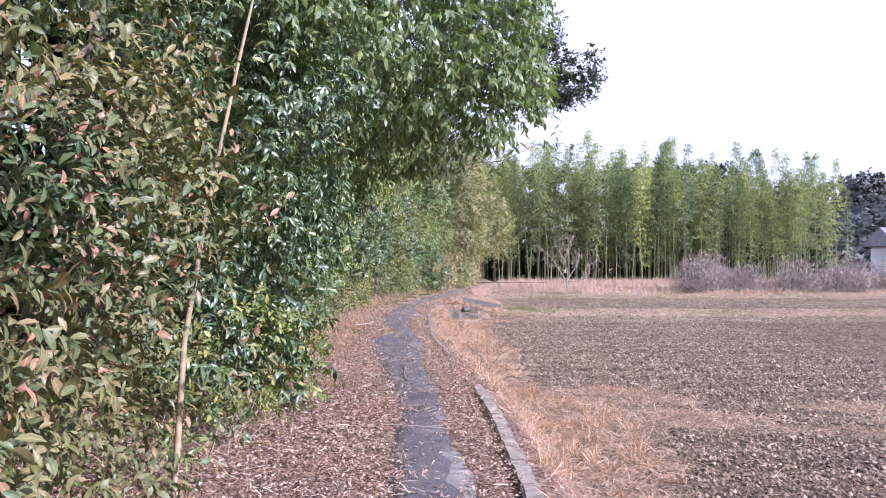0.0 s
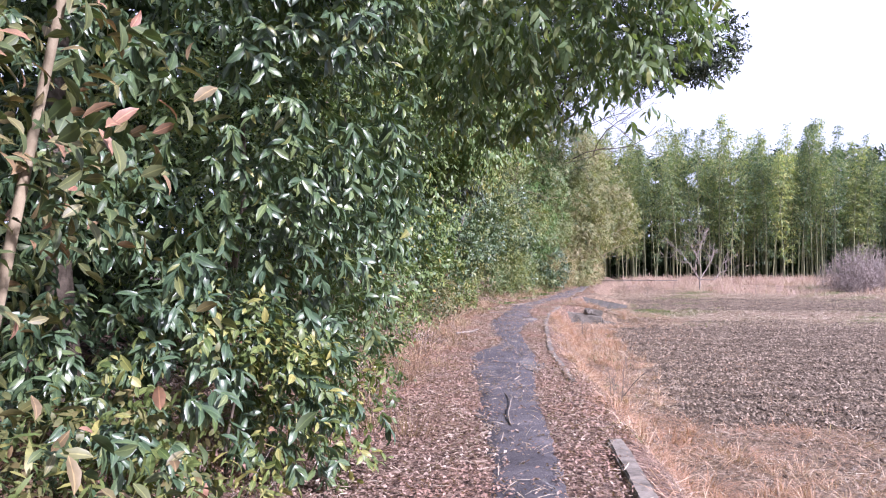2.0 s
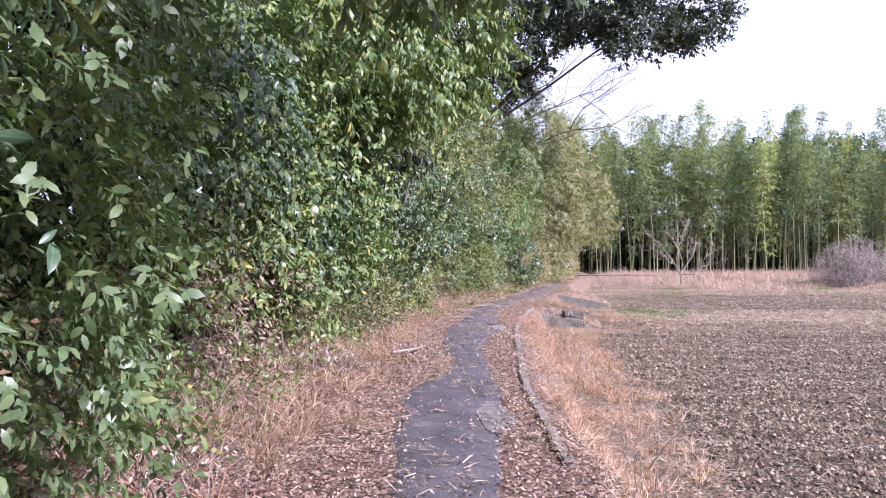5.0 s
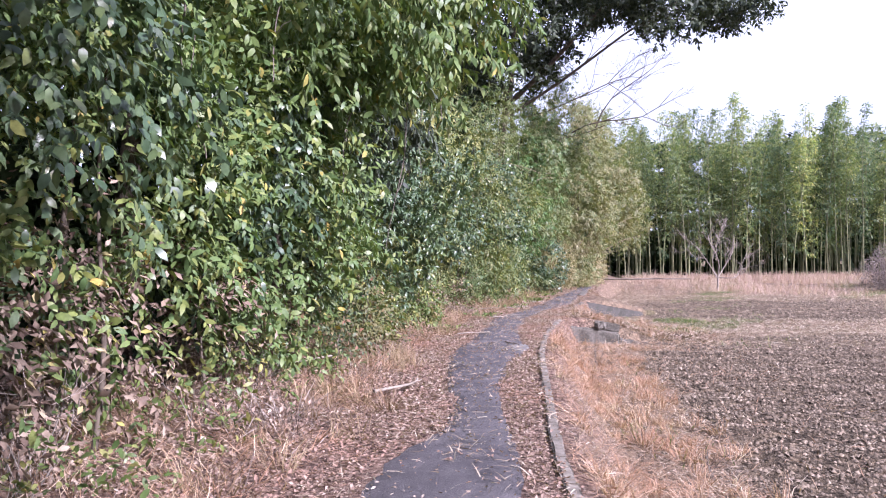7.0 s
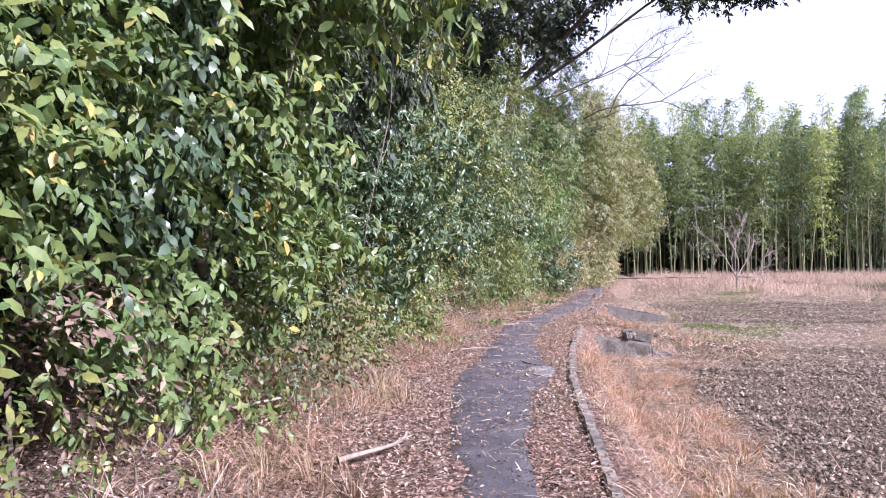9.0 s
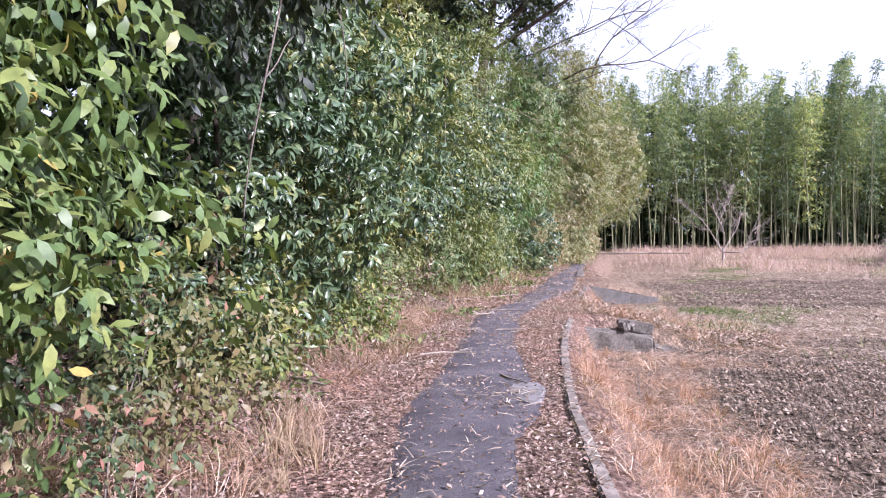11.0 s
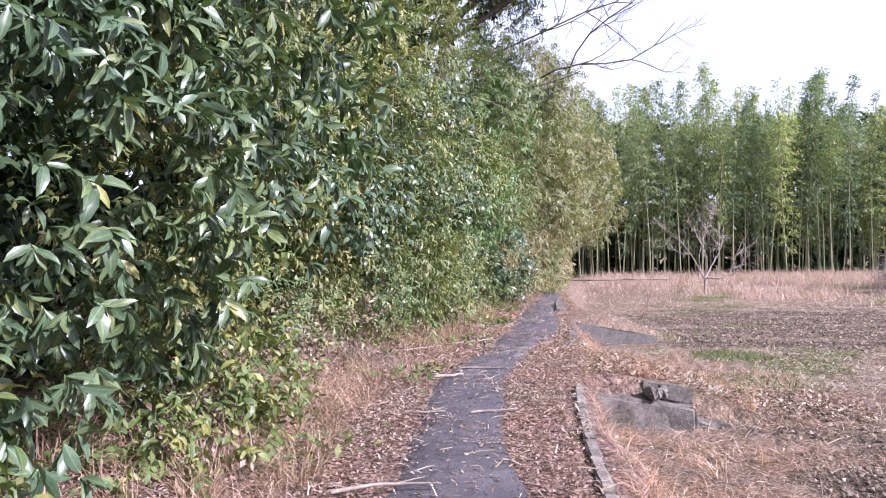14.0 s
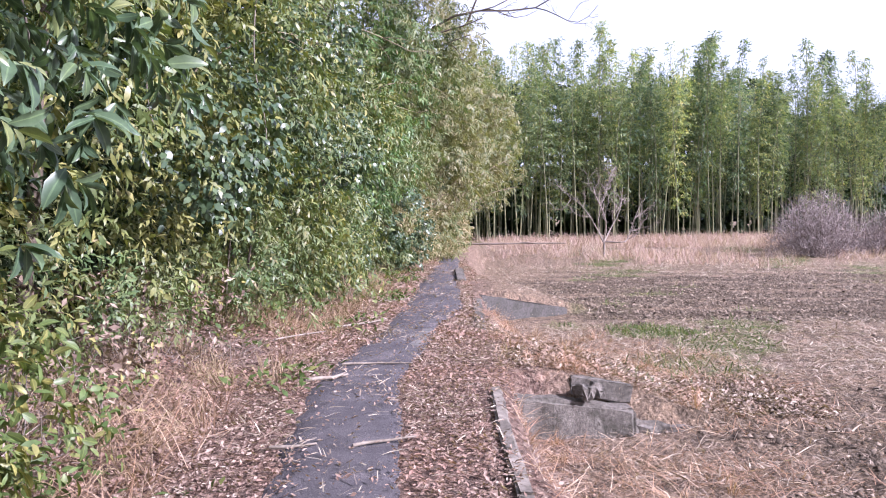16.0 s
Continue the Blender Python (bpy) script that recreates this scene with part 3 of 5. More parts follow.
M_FRESHBAM = leaf_mat("fresh_bamboo_leaf", [(0, (0.06, 0.125, 0.04)), (0.6, (0.11, 0.195, 0.06)), (1, (0.20, 0.26, 0.09))], 0.45, 0.4, 0.25)
M_TANGLE = leaf_mat("tangled_shrub_leaf", [(0, (0.07, 0.115, 0.04)), (0.5, (0.145, 0.185, 0.06)), (0.9, (0.24, 0.255, 0.085)), (1, (0.32, 0.30, 0.11))], 0.45, 0.42, 0.22, (0.25, 0.23, 0.075))
M_LIME = leaf_mat("young_leaf", [(0, (0.075, 0.115, 0.036)), (0.6, (0.13, 0.165, 0.05)), (1, (0.27, 0.25, 0.08))], 0.45, 0.45, 0.25)
M_DRYBAM = leaf_mat("dry_bamboo_leaf", [(0, (0.14, 0.14, 0.06)), (0.5, (0.28, 0.24, 0.13)), (1, (0.48, 0.40, 0.26))], 0.6, 0.3, 0.25)
R = (1, -0.35, 0.15)   # the side that faces the path

shrub("mixed_shrub", (-2.9, 3.6, 0.3), "tall mixed evergreen shrub with reddish and olive leaves",
      [dict(blobs=[(-2.6, 2.4, 1.6, 1.4, 2.2, 2.1), (-2.55, 4.3, 1.6, 1.35, 1.35, 1.7), (-2.6, 3.9, 3.6, 1.45, 1.8, 1.6)], mat=M_MIX, density=78, leaf=(0.076, 0.032), droop=0.25, per=8, depth=0.45, side=R, seed=21, gaps=-0.4, rough=0.5, lump=0.35)],
      [((-2.4, 3.8, 4), 0.07), ((-2.2, 5, 3), 0.05)])
shrub("evergreen_oak", (-3.7, 8.3, 0.3), "dense dark evergreen tree with drooping glossy leaves",
      [dict(blobs=[(-2.75, 7.8, 1.6, 1.25, 1.4, 1.7), (-2.12, 7.5, 3.0, 1.5, 1.5, 1.6), (-2.65, 7.5, 0.7, 0.95, 1.4, 0.8)], mat=M_OAK, density=66, leaf=(0.105, 0.036), droop=0.7, per=8, depth=0.4, side=R, seed=31, gaps=-0.4, whorl=0.6, rough=0.45),
       # The overhang takes the lightened leaf colour so that it looks sunlit.
       dict(blobs=[(-1.1, 9.4, 5.1, 2.2, 2.2, 1.8), (-2.6, 8.0, 5.6, 2.0, 2.8, 2.0), (0.2, 9.5, 4.1, 1.0, 1.0, 0.9), (0.5, 10.3, 3.75, 0.7, 0.8, 0.7), (-0.5, 11.2, 3.6, 0.9, 0.9, 0.75)], mat=M_SUNLIT, density=40, leaf=(0.12, 0.043), form=MID, droop=0.9, per=8, depth=0.5, seed=33)],
      [((-3.6, 8.6, 6.0), 0.12), ((-3.2, 9.6, 5.5), 0.05)], "tree")
shrub("glossy_shrub", (-3.0, 9.6, 0.4), "dense shrub with small dark glossy leaves",
      # Lightened leaf colour makes up for the oak's shadow here.
      [dict(blobs=[(-2.45, 9.5, 1.3, 1.15, 1.1, 1.3), (-2.5, 9.7, 2.7, 1.15, 1.1, 1.0)], mat=M_SUNLIT, density=85, leaf=(0.066, 0.032), form=MID, droop=0.45, per=8, depth=0.4, side=R, seed=39, gaps=-0.5, whorl=0.4, rough=0.4)],
      [((-2.9, 9.6, 2.8), 0.05)])
shrub("shaded_shrub", (-4.0, 11.4, 0.45), "shaded evergreen shrub with dry twigs at its foot",
      [dict(blobs=[(-3.9, 11.4, 1.9, 1.45, 2.2, 1.5), (-3.7, 12.6, 3.2, 1.4, 2.0, 1.5)], mat=M_BRIGHT, density=85, leaf=(0.062, 0.027), form=MID, droop=0.3, per=7, depth=0.45, side=R, seed=41, clumps=2.4)],
      [((-3.6, 11.2, 3), 0.06)])
shrub("hanging_tree", (-4.2, 15.8, 0.5), "tall broadleaf tree draped with light green hanging leaves",
      [dict(blobs=[(-2.9, 17.2, 5.1, 2.0, 2.4, 2.2), (-3.8, 18.2, 7.0, 2.6, 3.6, 2.4), (-1.5, 17.8, 4.7, 0.95, 1.2, 1.6)], mat=M_BRIGHT, density=44, leaf=(0.125, 0.046), form=MID, droop=1.0, per=8, depth=0.5, seed=51, clumps=2.4),
       # Low branches in the darker leaf: the crown's shade put into their colour.
       dict(blobs=[(-2.7, 19.8, 3.75, 0.95, 1.3, 0.8)], mat=M_DARKTREE_SHADE, density=60, leaf=(0.11, 0.042), form=MID, droop=1.0, per=8, depth=0.5, seed=53, clumps=2.4)],
      [((-4.2, 16.2, 7), 0.13), ((-3.6, 16.6, 6), 0.06), ((-2.8, 19.6, 4.2), 0.04)], "tree")
shrub("bank_shrub", (-3.6, 14.6, 0.4), "leafy green shrub on the bank above dry brush",
      [dict(blobs=[(-3.8, 14.6, 2.0, 1.2, 1.8, 1.15), (-3.7, 15.6, 2.6, 1.2, 1.6, 1.3), (-3.4, 14.4, 4.0, 1.3, 1.8, 1.4)], mat=M_BRIGHT, density=80, leaf=(0.09, 0.04), form=MID, droop=0.4, per=7, depth=0.45, side=R, seed=61, clumps=2.4, gaps=-0.4, rough=0.45)],
      [((-3.4, 14.6, 2.5), 0.05)])
shrub("bright_shrub", (-3.4, 18.0, 0.4), "bright green evergreen shrub with glossy oval leaves",
      [dict(blobs=[(-3.4, 17.5, 1.6, 1.0, 1.6, 1.2), (-3.2, 17.2, 2.9, 1.25, 1.5, 1.5)], mat=M_BRIGHT, density=85, leaf=(0.095, 0.043), form=MID, droop=0.5, per=8, depth=0.45, side=R, seed=71, clumps=2.6, gaps=-0.4, rough=0.45)],
      [((-3.1, 18, 3), 0.06)])
shrub("big_leaf_shrub", (-3.8, 22.4, 0.4), "broadleaf evergreen shrub with large drooping leaf clusters",
      [dict(blobs=[(-3.35, 21.9, 1.95, 1.0, 1.4, 1.05), (-3.2, 23.4, 2.1, 1.0, 1.1, 1.1), (-3.05, 23.0, 2.95, 1.2, 1.9, 1.05), (-3.7, 21.6, 0.8, 0.7, 1.4, 0.6)], mat=M_BIGLEAF, density=70, leaf=(0.115, 0.040), droop=0.6, per=7, depth=0.4, side=R, seed=81, gaps=-0.45, whorl=0.75, rough=0.45, spread=1.0)],
      [((-3.7, 22.2, 2.6), 0.06), ((-3.6, 23, 2.6), 0.05)])
shrub("tangled_shrub", (-3.8, 27.0, 0.4), "tangled green shrub with yellowing lower leaves",
      [dict(blobs=[(-4.2, 26.0, 1.8, 1.1, 1.9, 1.4), (-3.8, 28.6, 2.0, 1.25, 2.0, 1.6), (-3.5, 27.4, 3.9, 1.5, 2.9, 1.9)], mat=M_TANGLE, density=66, leaf=(0.10, 0.036), form=DIAMOND, droop=0.5, per=8, depth=0.45, side=R, seed=91, clumps=1.6, lump=0.45, gaps=-0.2, rough=0.45)],
      [((-3.4, 27, 4), 0.07)])
shrub("bamboo_thicket", (-2.9, 32.6, 0.4), "thicket of arching dwarf bamboo with narrow leaves",
      [dict(blobs=[(-2.7, 31.8, 1.9, 1.25, 2.2, 1.8), (-2.2, 34.6, 1.9, 1.2, 2.2, 1.8), (-2.6, 33.4, 4.6, 1.6, 3.4, 2.4)], mat=M_BAMLEAF, density=58, leaf=(0.13, 0.028), form=DIAMOND, droop=0.6, per=9, depth=0.45, side=R, seed=101, clumps=1.4, lump=0.5, gaps=-0.15, rough=0.5)],
      [((-2.6, 33, 5), 0.05)], "bamboo")
shrub("bamboo_thicket", (-1.6, 39.5, 0.3), "thicket of tall arching bamboo with fine leaves",
      [dict(blobs=[(-1.5, 38.4, 2.2, 1.3, 2.4, 2.0), (-0.9, 41.6, 2.4, 1.4, 2.6, 2.2), (-1.0, 40.4, 6.0, 1.9, 3.8, 3.0)], mat=M_BAMLEAF, density=44, leaf=(0.16, 0.036), form=DIAMOND, droop=0.6, per=9, depth=0.5, side=R, seed=111, clumps=0.9, lump=0.5, gaps=-0.2, rough=0.5)],
      [((-1.3, 40, 6), 0.06)], "bamboo")
shrub("leaning_bamboo", (0.2, 49.5, 0.1), "pale green bamboo clump leaning over the footpath end",
      [dict(blobs=[(0.7, 46.5, 3.6, 1.5, 3.0, 3.0), (1.7, 50.0, 4.4, 2.0, 3.2, 2.9), (3.0, 52.5, 4.0, 1.6, 2.4, 1.6), (0.6, 48.5, 7.4, 1.9, 3.6, 2.2), (0.0, 46.5, 1.2, 1.3, 2.6, 1.3)], mat=M_LEANLEAF, density=28, leaf=(0.20, 0.042), form=DIAMOND, droop=0.7, per=9, depth=0.5, seed=121, clumps=0.9, lump=0.4)],
      [((1.6, 51, 6), 0.05), ((2.8, 52.5, 4), 0.04), ((0.6, 47, 6), 0.05)], "bamboo")
shrub("dark_tree", (-2.0, 37.5, 0.4), "tall dark evergreen tree with a wide rounded crown", 
      [dict(blobs=[(-2.5, 37.5, 11.2, 4.2, 4.5, 3.4), (2.2, 36.6, 12.0, 3.4, 3.2, 2.1), (5.4, 36.2, 10.7, 1.8, 1.9, 1.35), (3.9, 35.8, 9.75, 1.4, 1.5, 0.9)], mat=M_DARKTREE_SHADE, density=26, leaf=(0.19, 0.09), form=DIAMOND, droop=0.2, per=8, depth=0.3, twig=0.32, seed=131, lump=0.32, clumps=1.2)],
      [((-1.5, 37.2, 10.5), 0.22), ((2.8, 36.6, 11), 0.10), ((5, 36.2, 10.3), 0.06), ((-3.5, 38, 11), 0.1)], "tree")

# bare branches over the bend
bare = empty("bare_tree", (-2.6, 42.5, 0.3), "leafless tree with thin dark branches over the path", "tree")


def branch(lines, mat, base):
    ob = tubes("branch", lines, mat, base)
    ob.location = -base.location
    return ob


v, f = tube(limb((-2.6, 42.5, 0.2), (-2.0, 42.3, 9.0), 0.14, 0.06, 0.02, 8, 3)[0] - np.array(bare.location), np.linspace(0.14, 0.06, 8), 8)
link_mesh("trunk", v, f, M_BARK, bare)
branch(branching((-2.2, 42.3, 6.0), (2.0, 42.6, 6.9), 0.042, 17, 1, 4, 0.04) + branching((1.6, 42.6, 6.8), (4.2, 42.0, 9.4), 0.03, 18, 4, 5, 0.08, 0.5), M_BARK, bare)
branch(branching((-2.1, 42.3, 7.4), (3.4, 41.6, 8.6), 0.036, 23, 4, 5, 0.07, 0.42), M_BARK, bare)
branch(branching((-2.2, 42.4, 5.0), (1.6, 42.0, 6.3), 0.035, 29, 3, 3, 0.06, 0.35), M_BARK, bare)
branch(branching((0.6, 42.5, 6.6), (4.6, 41.6, 8.0), 0.035, 43, 4, 4, 0.1, 0.45), M_BARK, bare)
branch(branching((-2.0, 42.4, 8.4), (2.4, 41.8, 10.6), 0.034, 37, 4, 4, 0.08, 0.45), M_BARK, bare)

shrub("mixed_undergrowth", (-2.3, 5.4, 0.15), "low tangle of olive, green and reddish leaves at the shrub's foot",
      [dict(blobs=[(-2.35, 5.0, 0.5, 0.62, 0.9, 0.6), (-2.3, 6.2, 0.4, 0.5, 0.8, 0.5), (-2.2, 3.9, 0.5, 0.6, 0.8, 0.6)], mat=M_MIX, density=70, leaf=(0.062, 0.028), form=MID, droop=0.4, per=7, depth=0.4, seed=159, clumps=5, gaps=-0.5),
       dict(blobs=[(-2.05, 5.2, 0.32, 0.4, 0.9, 0.36), (-1.95, 6.4, 0.3, 0.35, 0.6, 0.34)], mat=M_LIME, density=42, leaf=(0.11, 0.02), form=MID, droop=0.3, per=6, depth=0.3, seed=160, clumps=5)], [((-2.3, 5.4, 0.6), 0.015)])
shrub("yellow_green_shrub", (-1.95, 7.2, 0.25), "low shrub with yellow-green leaves at the tree's foot",
      [dict(blobs=[(-1.95, 7.2, 0.7, 0.45, 0.9, 0.5), (-1.75, 8.0, 0.5, 0.35, 0.5, 0.35)], mat=M_LIME, density=70, leaf=(0.075, 0.035), droop=0.5, per=7, depth=0.3, seed=161, clumps=6)], [((-1.9, 7.2, 0.8), 0.015)])
shrub("yellow_green_shrub", (-3.0, 21.0, 0.25), "low shrub with yellow-green leaves on the bank",
      [dict(blobs=[(-3.1, 21.0, 0.65, 0.4, 0.6, 0.4), (-2.95, 23.8, 0.55, 0.45, 0.7, 0.5), (-3.1, 24.4, 0.95, 0.45, 0.6, 0.5)], mat=M_LIME, density=60, leaf=(0.085, 0.04), droop=0.5, per=7, depth=0.3, seed=163, clumps=5)], [((-2.95, 21.1, 0.8), 0.015)])
shrub("bright_sprig", (-2.75, 29.8, 0.3), "fresh light green bamboo sprig among darker leaves",
      [dict(blobs=[(-2.6, 29.9, 2.1, 0.35, 0.45, 0.5)], mat=M_LIME, density=110, leaf=(0.14, 0.03), droop=0.3, per=8, depth=0.3, seed=165, clumps=8)], [((-2.65, 29.9, 2.2), 0.012)], "bamboo")
shrub("bank_creeper", (-2.9, 15.5, 0.3), "sprawling green creeper on the bank below the shrubs",
      [dict(blobs=[(-3.0, y, 0.75, 0.55, 1.1, 0.65) for y in (10.6, 18.6, 19.8)], mat=M_MIX, density=75, leaf=(0.06, 0.03), form=DIAMOND, droop=0.3, per=7, depth=0.4, seed=167, clumps=5)], [((-2.95, 15.5, 0.8), 0.02)])
shrub("dead_vine_tangle", (-3.3, 14.8, 0.3), "tangle of withered brown vines and dead leaves on the bank",
      [dict(blobs=[(-3.2, 12.6, 0.75, 0.5, 0.8, 0.6), (-3.3, 14.2, 0.9, 0.5, 0.9, 0.7), (-3.35, 15.8, 0.8, 0.5, 0.9, 0.6), (-3.35, 17.2, 0.6, 0.4, 0.7, 0.45)], mat=M_WITHERED, density=52, leaf=(0.075, 0.036), form=CURLED, droop=0.6, per=6, depth=0.4, seed=166, clumps=5, gaps=-0.4)], [((-3.3, 14.8, 1.0), 0.02)])
shrub("dead_vine_tangle", (-3.4, 25.4, 0.3), "withered brown stems and dead leaves below the shrubs",
      [dict(blobs=[(-3.5, 24.2, 0.5, 0.5, 0.8, 0.4), (-3.3, 26.2, 0.5, 0.55, 0.9, 0.45), (-2.9, 28.0, 0.45, 0.5, 0.9, 0.4)], mat=M_WITHERED, density=40, leaf=(0.065, 0.032), form=CURLED, droop=0.4, per=6, depth=0.4, seed=168, clumps=5, gaps=-0.4)], [((-3.4, 25.4, 0.7), 0.02)])
shrub("bank_creeper", (-3.0, 27.5, 0.3), "sprawling yellowing creeper on the bank below the shrubs",
      [dict(blobs=[(-3.7, 25.2, 0.8, 0.5, 0.9, 0.6), (-3.4, 27.8, 0.9, 0.55, 1.2, 0.7), (-2.6, 30.2, 0.9, 0.55, 1.2, 0.7), (-2.2, 32.6, 0.9, 0.6, 1.3, 0.7)], mat=M_BAMLEAF, density=75, leaf=(0.075, 0.026), form=DIAMOND, droop=0.4, per=7, depth=0.4, seed=169, clumps=5)], [((-2.95, 27.5, 0.8), 0.02)])
shrub("dry_bamboo_scrub", (0.1, 44.0, 0.1), "straw-coloured bamboo scrub along the footpath bend",
      [dict(blobs=[(-0.9, 40.5, 0.8, 0.7, 1.6, 0.8), (-0.3, 43.3, 0.9, 0.8, 1.8, 1.0), (0.5, 46.2, 1.0, 0.9, 1.8, 1.1), (1.5, 49.2, 1.0, 0.9, 1.8, 1.1)], mat=M_DRYBAM, density=60, leaf=(0.15, 0.026), form=DIAMOND, droop=0.2, per=8, depth=0.4, seed=171, clumps=4)], [((0.1, 44, 1.2), 0.02)], "bamboo")
# Filler behind the shrubs; its near-black leaf colour makes the gaps look shaded.
tagged(foliage("understory_filler", [(-5.0, y, 1.5, 1.2, 2.4, 1.8) for y in range(0, 44, 3)] + [(-5.6, y, 4.0, 1.1, 2.6, 2.0) for y in range(2, 34, 4)], M_SHADEFILL, None, 18, (0.14, 0.07), DIAMOND, 0.5, 8, 0.5, R, 0.3, 145),
       "filler leaves under the trees, coloured dark to stand for shade", "undergrowth", kind="stuff")

shrub("ivy_clump", (-2.0, 33.3, 0.3), "dark glossy ivy clump climbing in the bamboo thicket",
      [dict(blobs=[(-1.75, 33.2, 2.3, 0.6, 0.9, 0.75), (-1.6, 35.2, 1.2, 0.6, 0.9, 0.6), (-2.0, 31.3, 3.2, 0.6, 1.0, 0.9), (-0.5, 39.6, 1.2, 0.7, 1.2, 0.9), (-2.6, 28.2, 2.2, 0.6, 1.0, 0.8)], mat=M_OAK, density=70, leaf=(0.08, 0.05), form=MID, droop=0.7, per=7, depth=0.3, seed=173, clumps=4)], [((-1.8, 33.3, 2.2), 0.02)])
shrub("green_bamboo", (-1.8, 36.6, 0.3), "fresh green bamboo plume rising from the thicket",
      [dict(blobs=[(-1.5, 36.0, 3.0, 0.8, 1.3, 1.6), (-1.0, 38.4, 4.6, 0.9, 1.5, 2.2)], mat=M_FRESHBAM, density=46, leaf=(0.17, 0.034), form=DIAMOND, droop=0.6, per=9, depth=0.4, side=R, seed=174, clumps=1.6, lump=0.4, gaps=-0.4)], [((-1.4, 37.6, 5.5), 0.03)], "bamboo")
# Added crown; its dark leaf colour stands for the shaded recess above the shrubs.
shrub("recess_fill_tree", (-4.6, 23.2, 0.5), "added tree crown coloured dark for the shaded recess behind the shrubs",
      [dict(blobs=[(-4.5, 22.8, 4.6, 1.0, 2.4, 1.3)], mat=M_DARKTREE_SHADE, density=50, leaf=(0.12, 0.045), form=MID, droop=0.8, per=8, depth=0.4, seed=176, clumps=2.4)], [((-4.4, 23.1, 5.4), 0.10)], "tree")
shrub("olive_shrub", (-2.6, 30.6, 0.3), "olive and yellow-green leaved shrub among bamboo",
      [dict(blobs=[(-2.15, 30.4, 1.4, 0.5, 0.8, 0.7), (-1.7, 32.4, 1.1, 0.5, 0.8, 0.6), (-2.2, 29.2, 3.0, 0.6, 0.9, 0.7), (-1.4, 34.4, 3.2, 0.6, 0.9, 0.8), (-2.9, 25.6, 2.5, 0.5, 0.8, 0.6)], mat=M_LIME, density=70, leaf=(0.09, 0.03), form=MID, droop=0.7, per=7, depth=0.3, seed=175, clumps=3)], [((-2.4, 30.5, 2), 0.02)])
shrub("dark_vine", (-2.9, 14.0, 0.4), "dark vine leaves hanging over the shaded bank",
      [dict(blobs=[(-2.6, 13.2, 2.6, 0.5, 0.9, 0.8), (-2.9, 16.4, 2.3, 0.5, 0.8, 0.6)], mat=M_OAK, density=70, leaf=(0.08, 0.045), form=MID, droop=0.9, per=7, depth=0.3, seed=177, clumps=3)], [((-2.8, 14, 2.6), 0.02)])
for k, (x, y) in enumerate(((-3.2, 16.7), (-3.0, 25.4), (-2.9, 12.0))):
    shrub("yellow_seedling", (x, y, 0.15), "small seedling with large yellow leaves", [dict(blobs=[(x, y, 0.42, 0.14, 0.16, 0.12)], mat=M_YELLOW, density=30, leaf=(0.11, 0.06), droop=0.5, per=4, depth=0.1, seed=180 + k, clumps=20)], [((x, y, 0.45), 0.006)])

def leaning_culm(a, b, r0, seed):
    base = empty("leaning_culm", a, "pale slender bamboo culm leaning across the thicket", "bamboo", "leaning culms")
    p, q = np.array(a, float), np.array(b, float)
    t = np.linspace(0, 1, 14)[:, None]
    pts = (q - p) * t + np.array([0, 0, 0.9]) * np.linalg.norm(q - p) * 0.16 * np.sin(t * math.pi)
    v, f = tube(pts, np.linspace(r0, r0 * 0.4, 14), 6)
    link_mesh("culm", v, f, M_STEM, base)
    r = np.random.default_rng(seed)
    for i in (7, 9, 11, 13):
        d = np.array([0.35, r.uniform(-0.3, 0.3), r.uniform(-0.35, 0.15)])
        v, f = tube(limb(pts[i], pts[i] + d * r.uniform(0.8, 1.5), r0 * 0.4, r0 * 0.15, 0.08, 6, seed + i)[0], np.linspace(r0 * 0.4, r0 * 0.15, 6), 5)
        link_mesh("side_twig", v, f, M_STEM, base)


for k, (a, b, r0) in enumerate((((-3.0, 31.3, 3.6), (-0.5, 32.3, 3.8), 0.014), ((-2.6, 33.8, 2.6), (-0.3, 35.2, 3.3), 0.014), ((-2.9, 28.4, 2.6), (-1.5, 30.6, 3.4), 0.012), ((-2.0, 36.0, 3.0), (0.3, 38.0, 4.2), 0.016),
                                ((0.3, 46.0, 0.0), (2.7, 46.6, 2.5), 0.028), ((0.7, 47.5, 0.0), (3.6, 48.5, 3.3), 0.028), ((0.2, 45.6, 0.0), (2.2, 45.0, 1.7), 0.022), ((0.9, 48.8, 0.0), (4.2, 50.0, 2.4), 0.026),
                                ((-0.2, 43.6, 0.0), (0.9, 43.2, 2.0), 0.018), ((0.0, 44.6, 0.0), (1.6, 44.4, 2.6), 0.02))):
    leaning_culm(a, b, r0, 800 + 20 * k)

rw = random.Random(31)
for k in range(26):
    y = 10.2 + k * 0.88 + rw.uniform(-0.3, 0.3)
    x = float(np.interp(y, ROAD_Y, ROAD_L)) - rw.uniform(1.0, 1.75)
    z = float(height(np.array([x]), np.array([y]))[0])
    g = rw.uniform(0.16, 0.3)
    mat, label = ((M_GREENWEED, "low green weed clump growing through leaf litter"), (M_LIME, "yellow-green weed clump on the bank"), (M_MIX, "olive and reddish weed clump on the bank"))[rw.randrange(3)]
    shrub("weed_clump", (x, y, z), label, [dict(blobs=[(x, y, z + g * 0.9, g, g * 1.3, g)], mat=mat, density=60, leaf=(rw.uniform(0.05, 0.08), 0.028), form=MID, droop=0.3, per=6, depth=0.3, seed=900 + k, clumps=14)], [((x, y, z + g), 0.006)], "weed", "weeds on the bank")

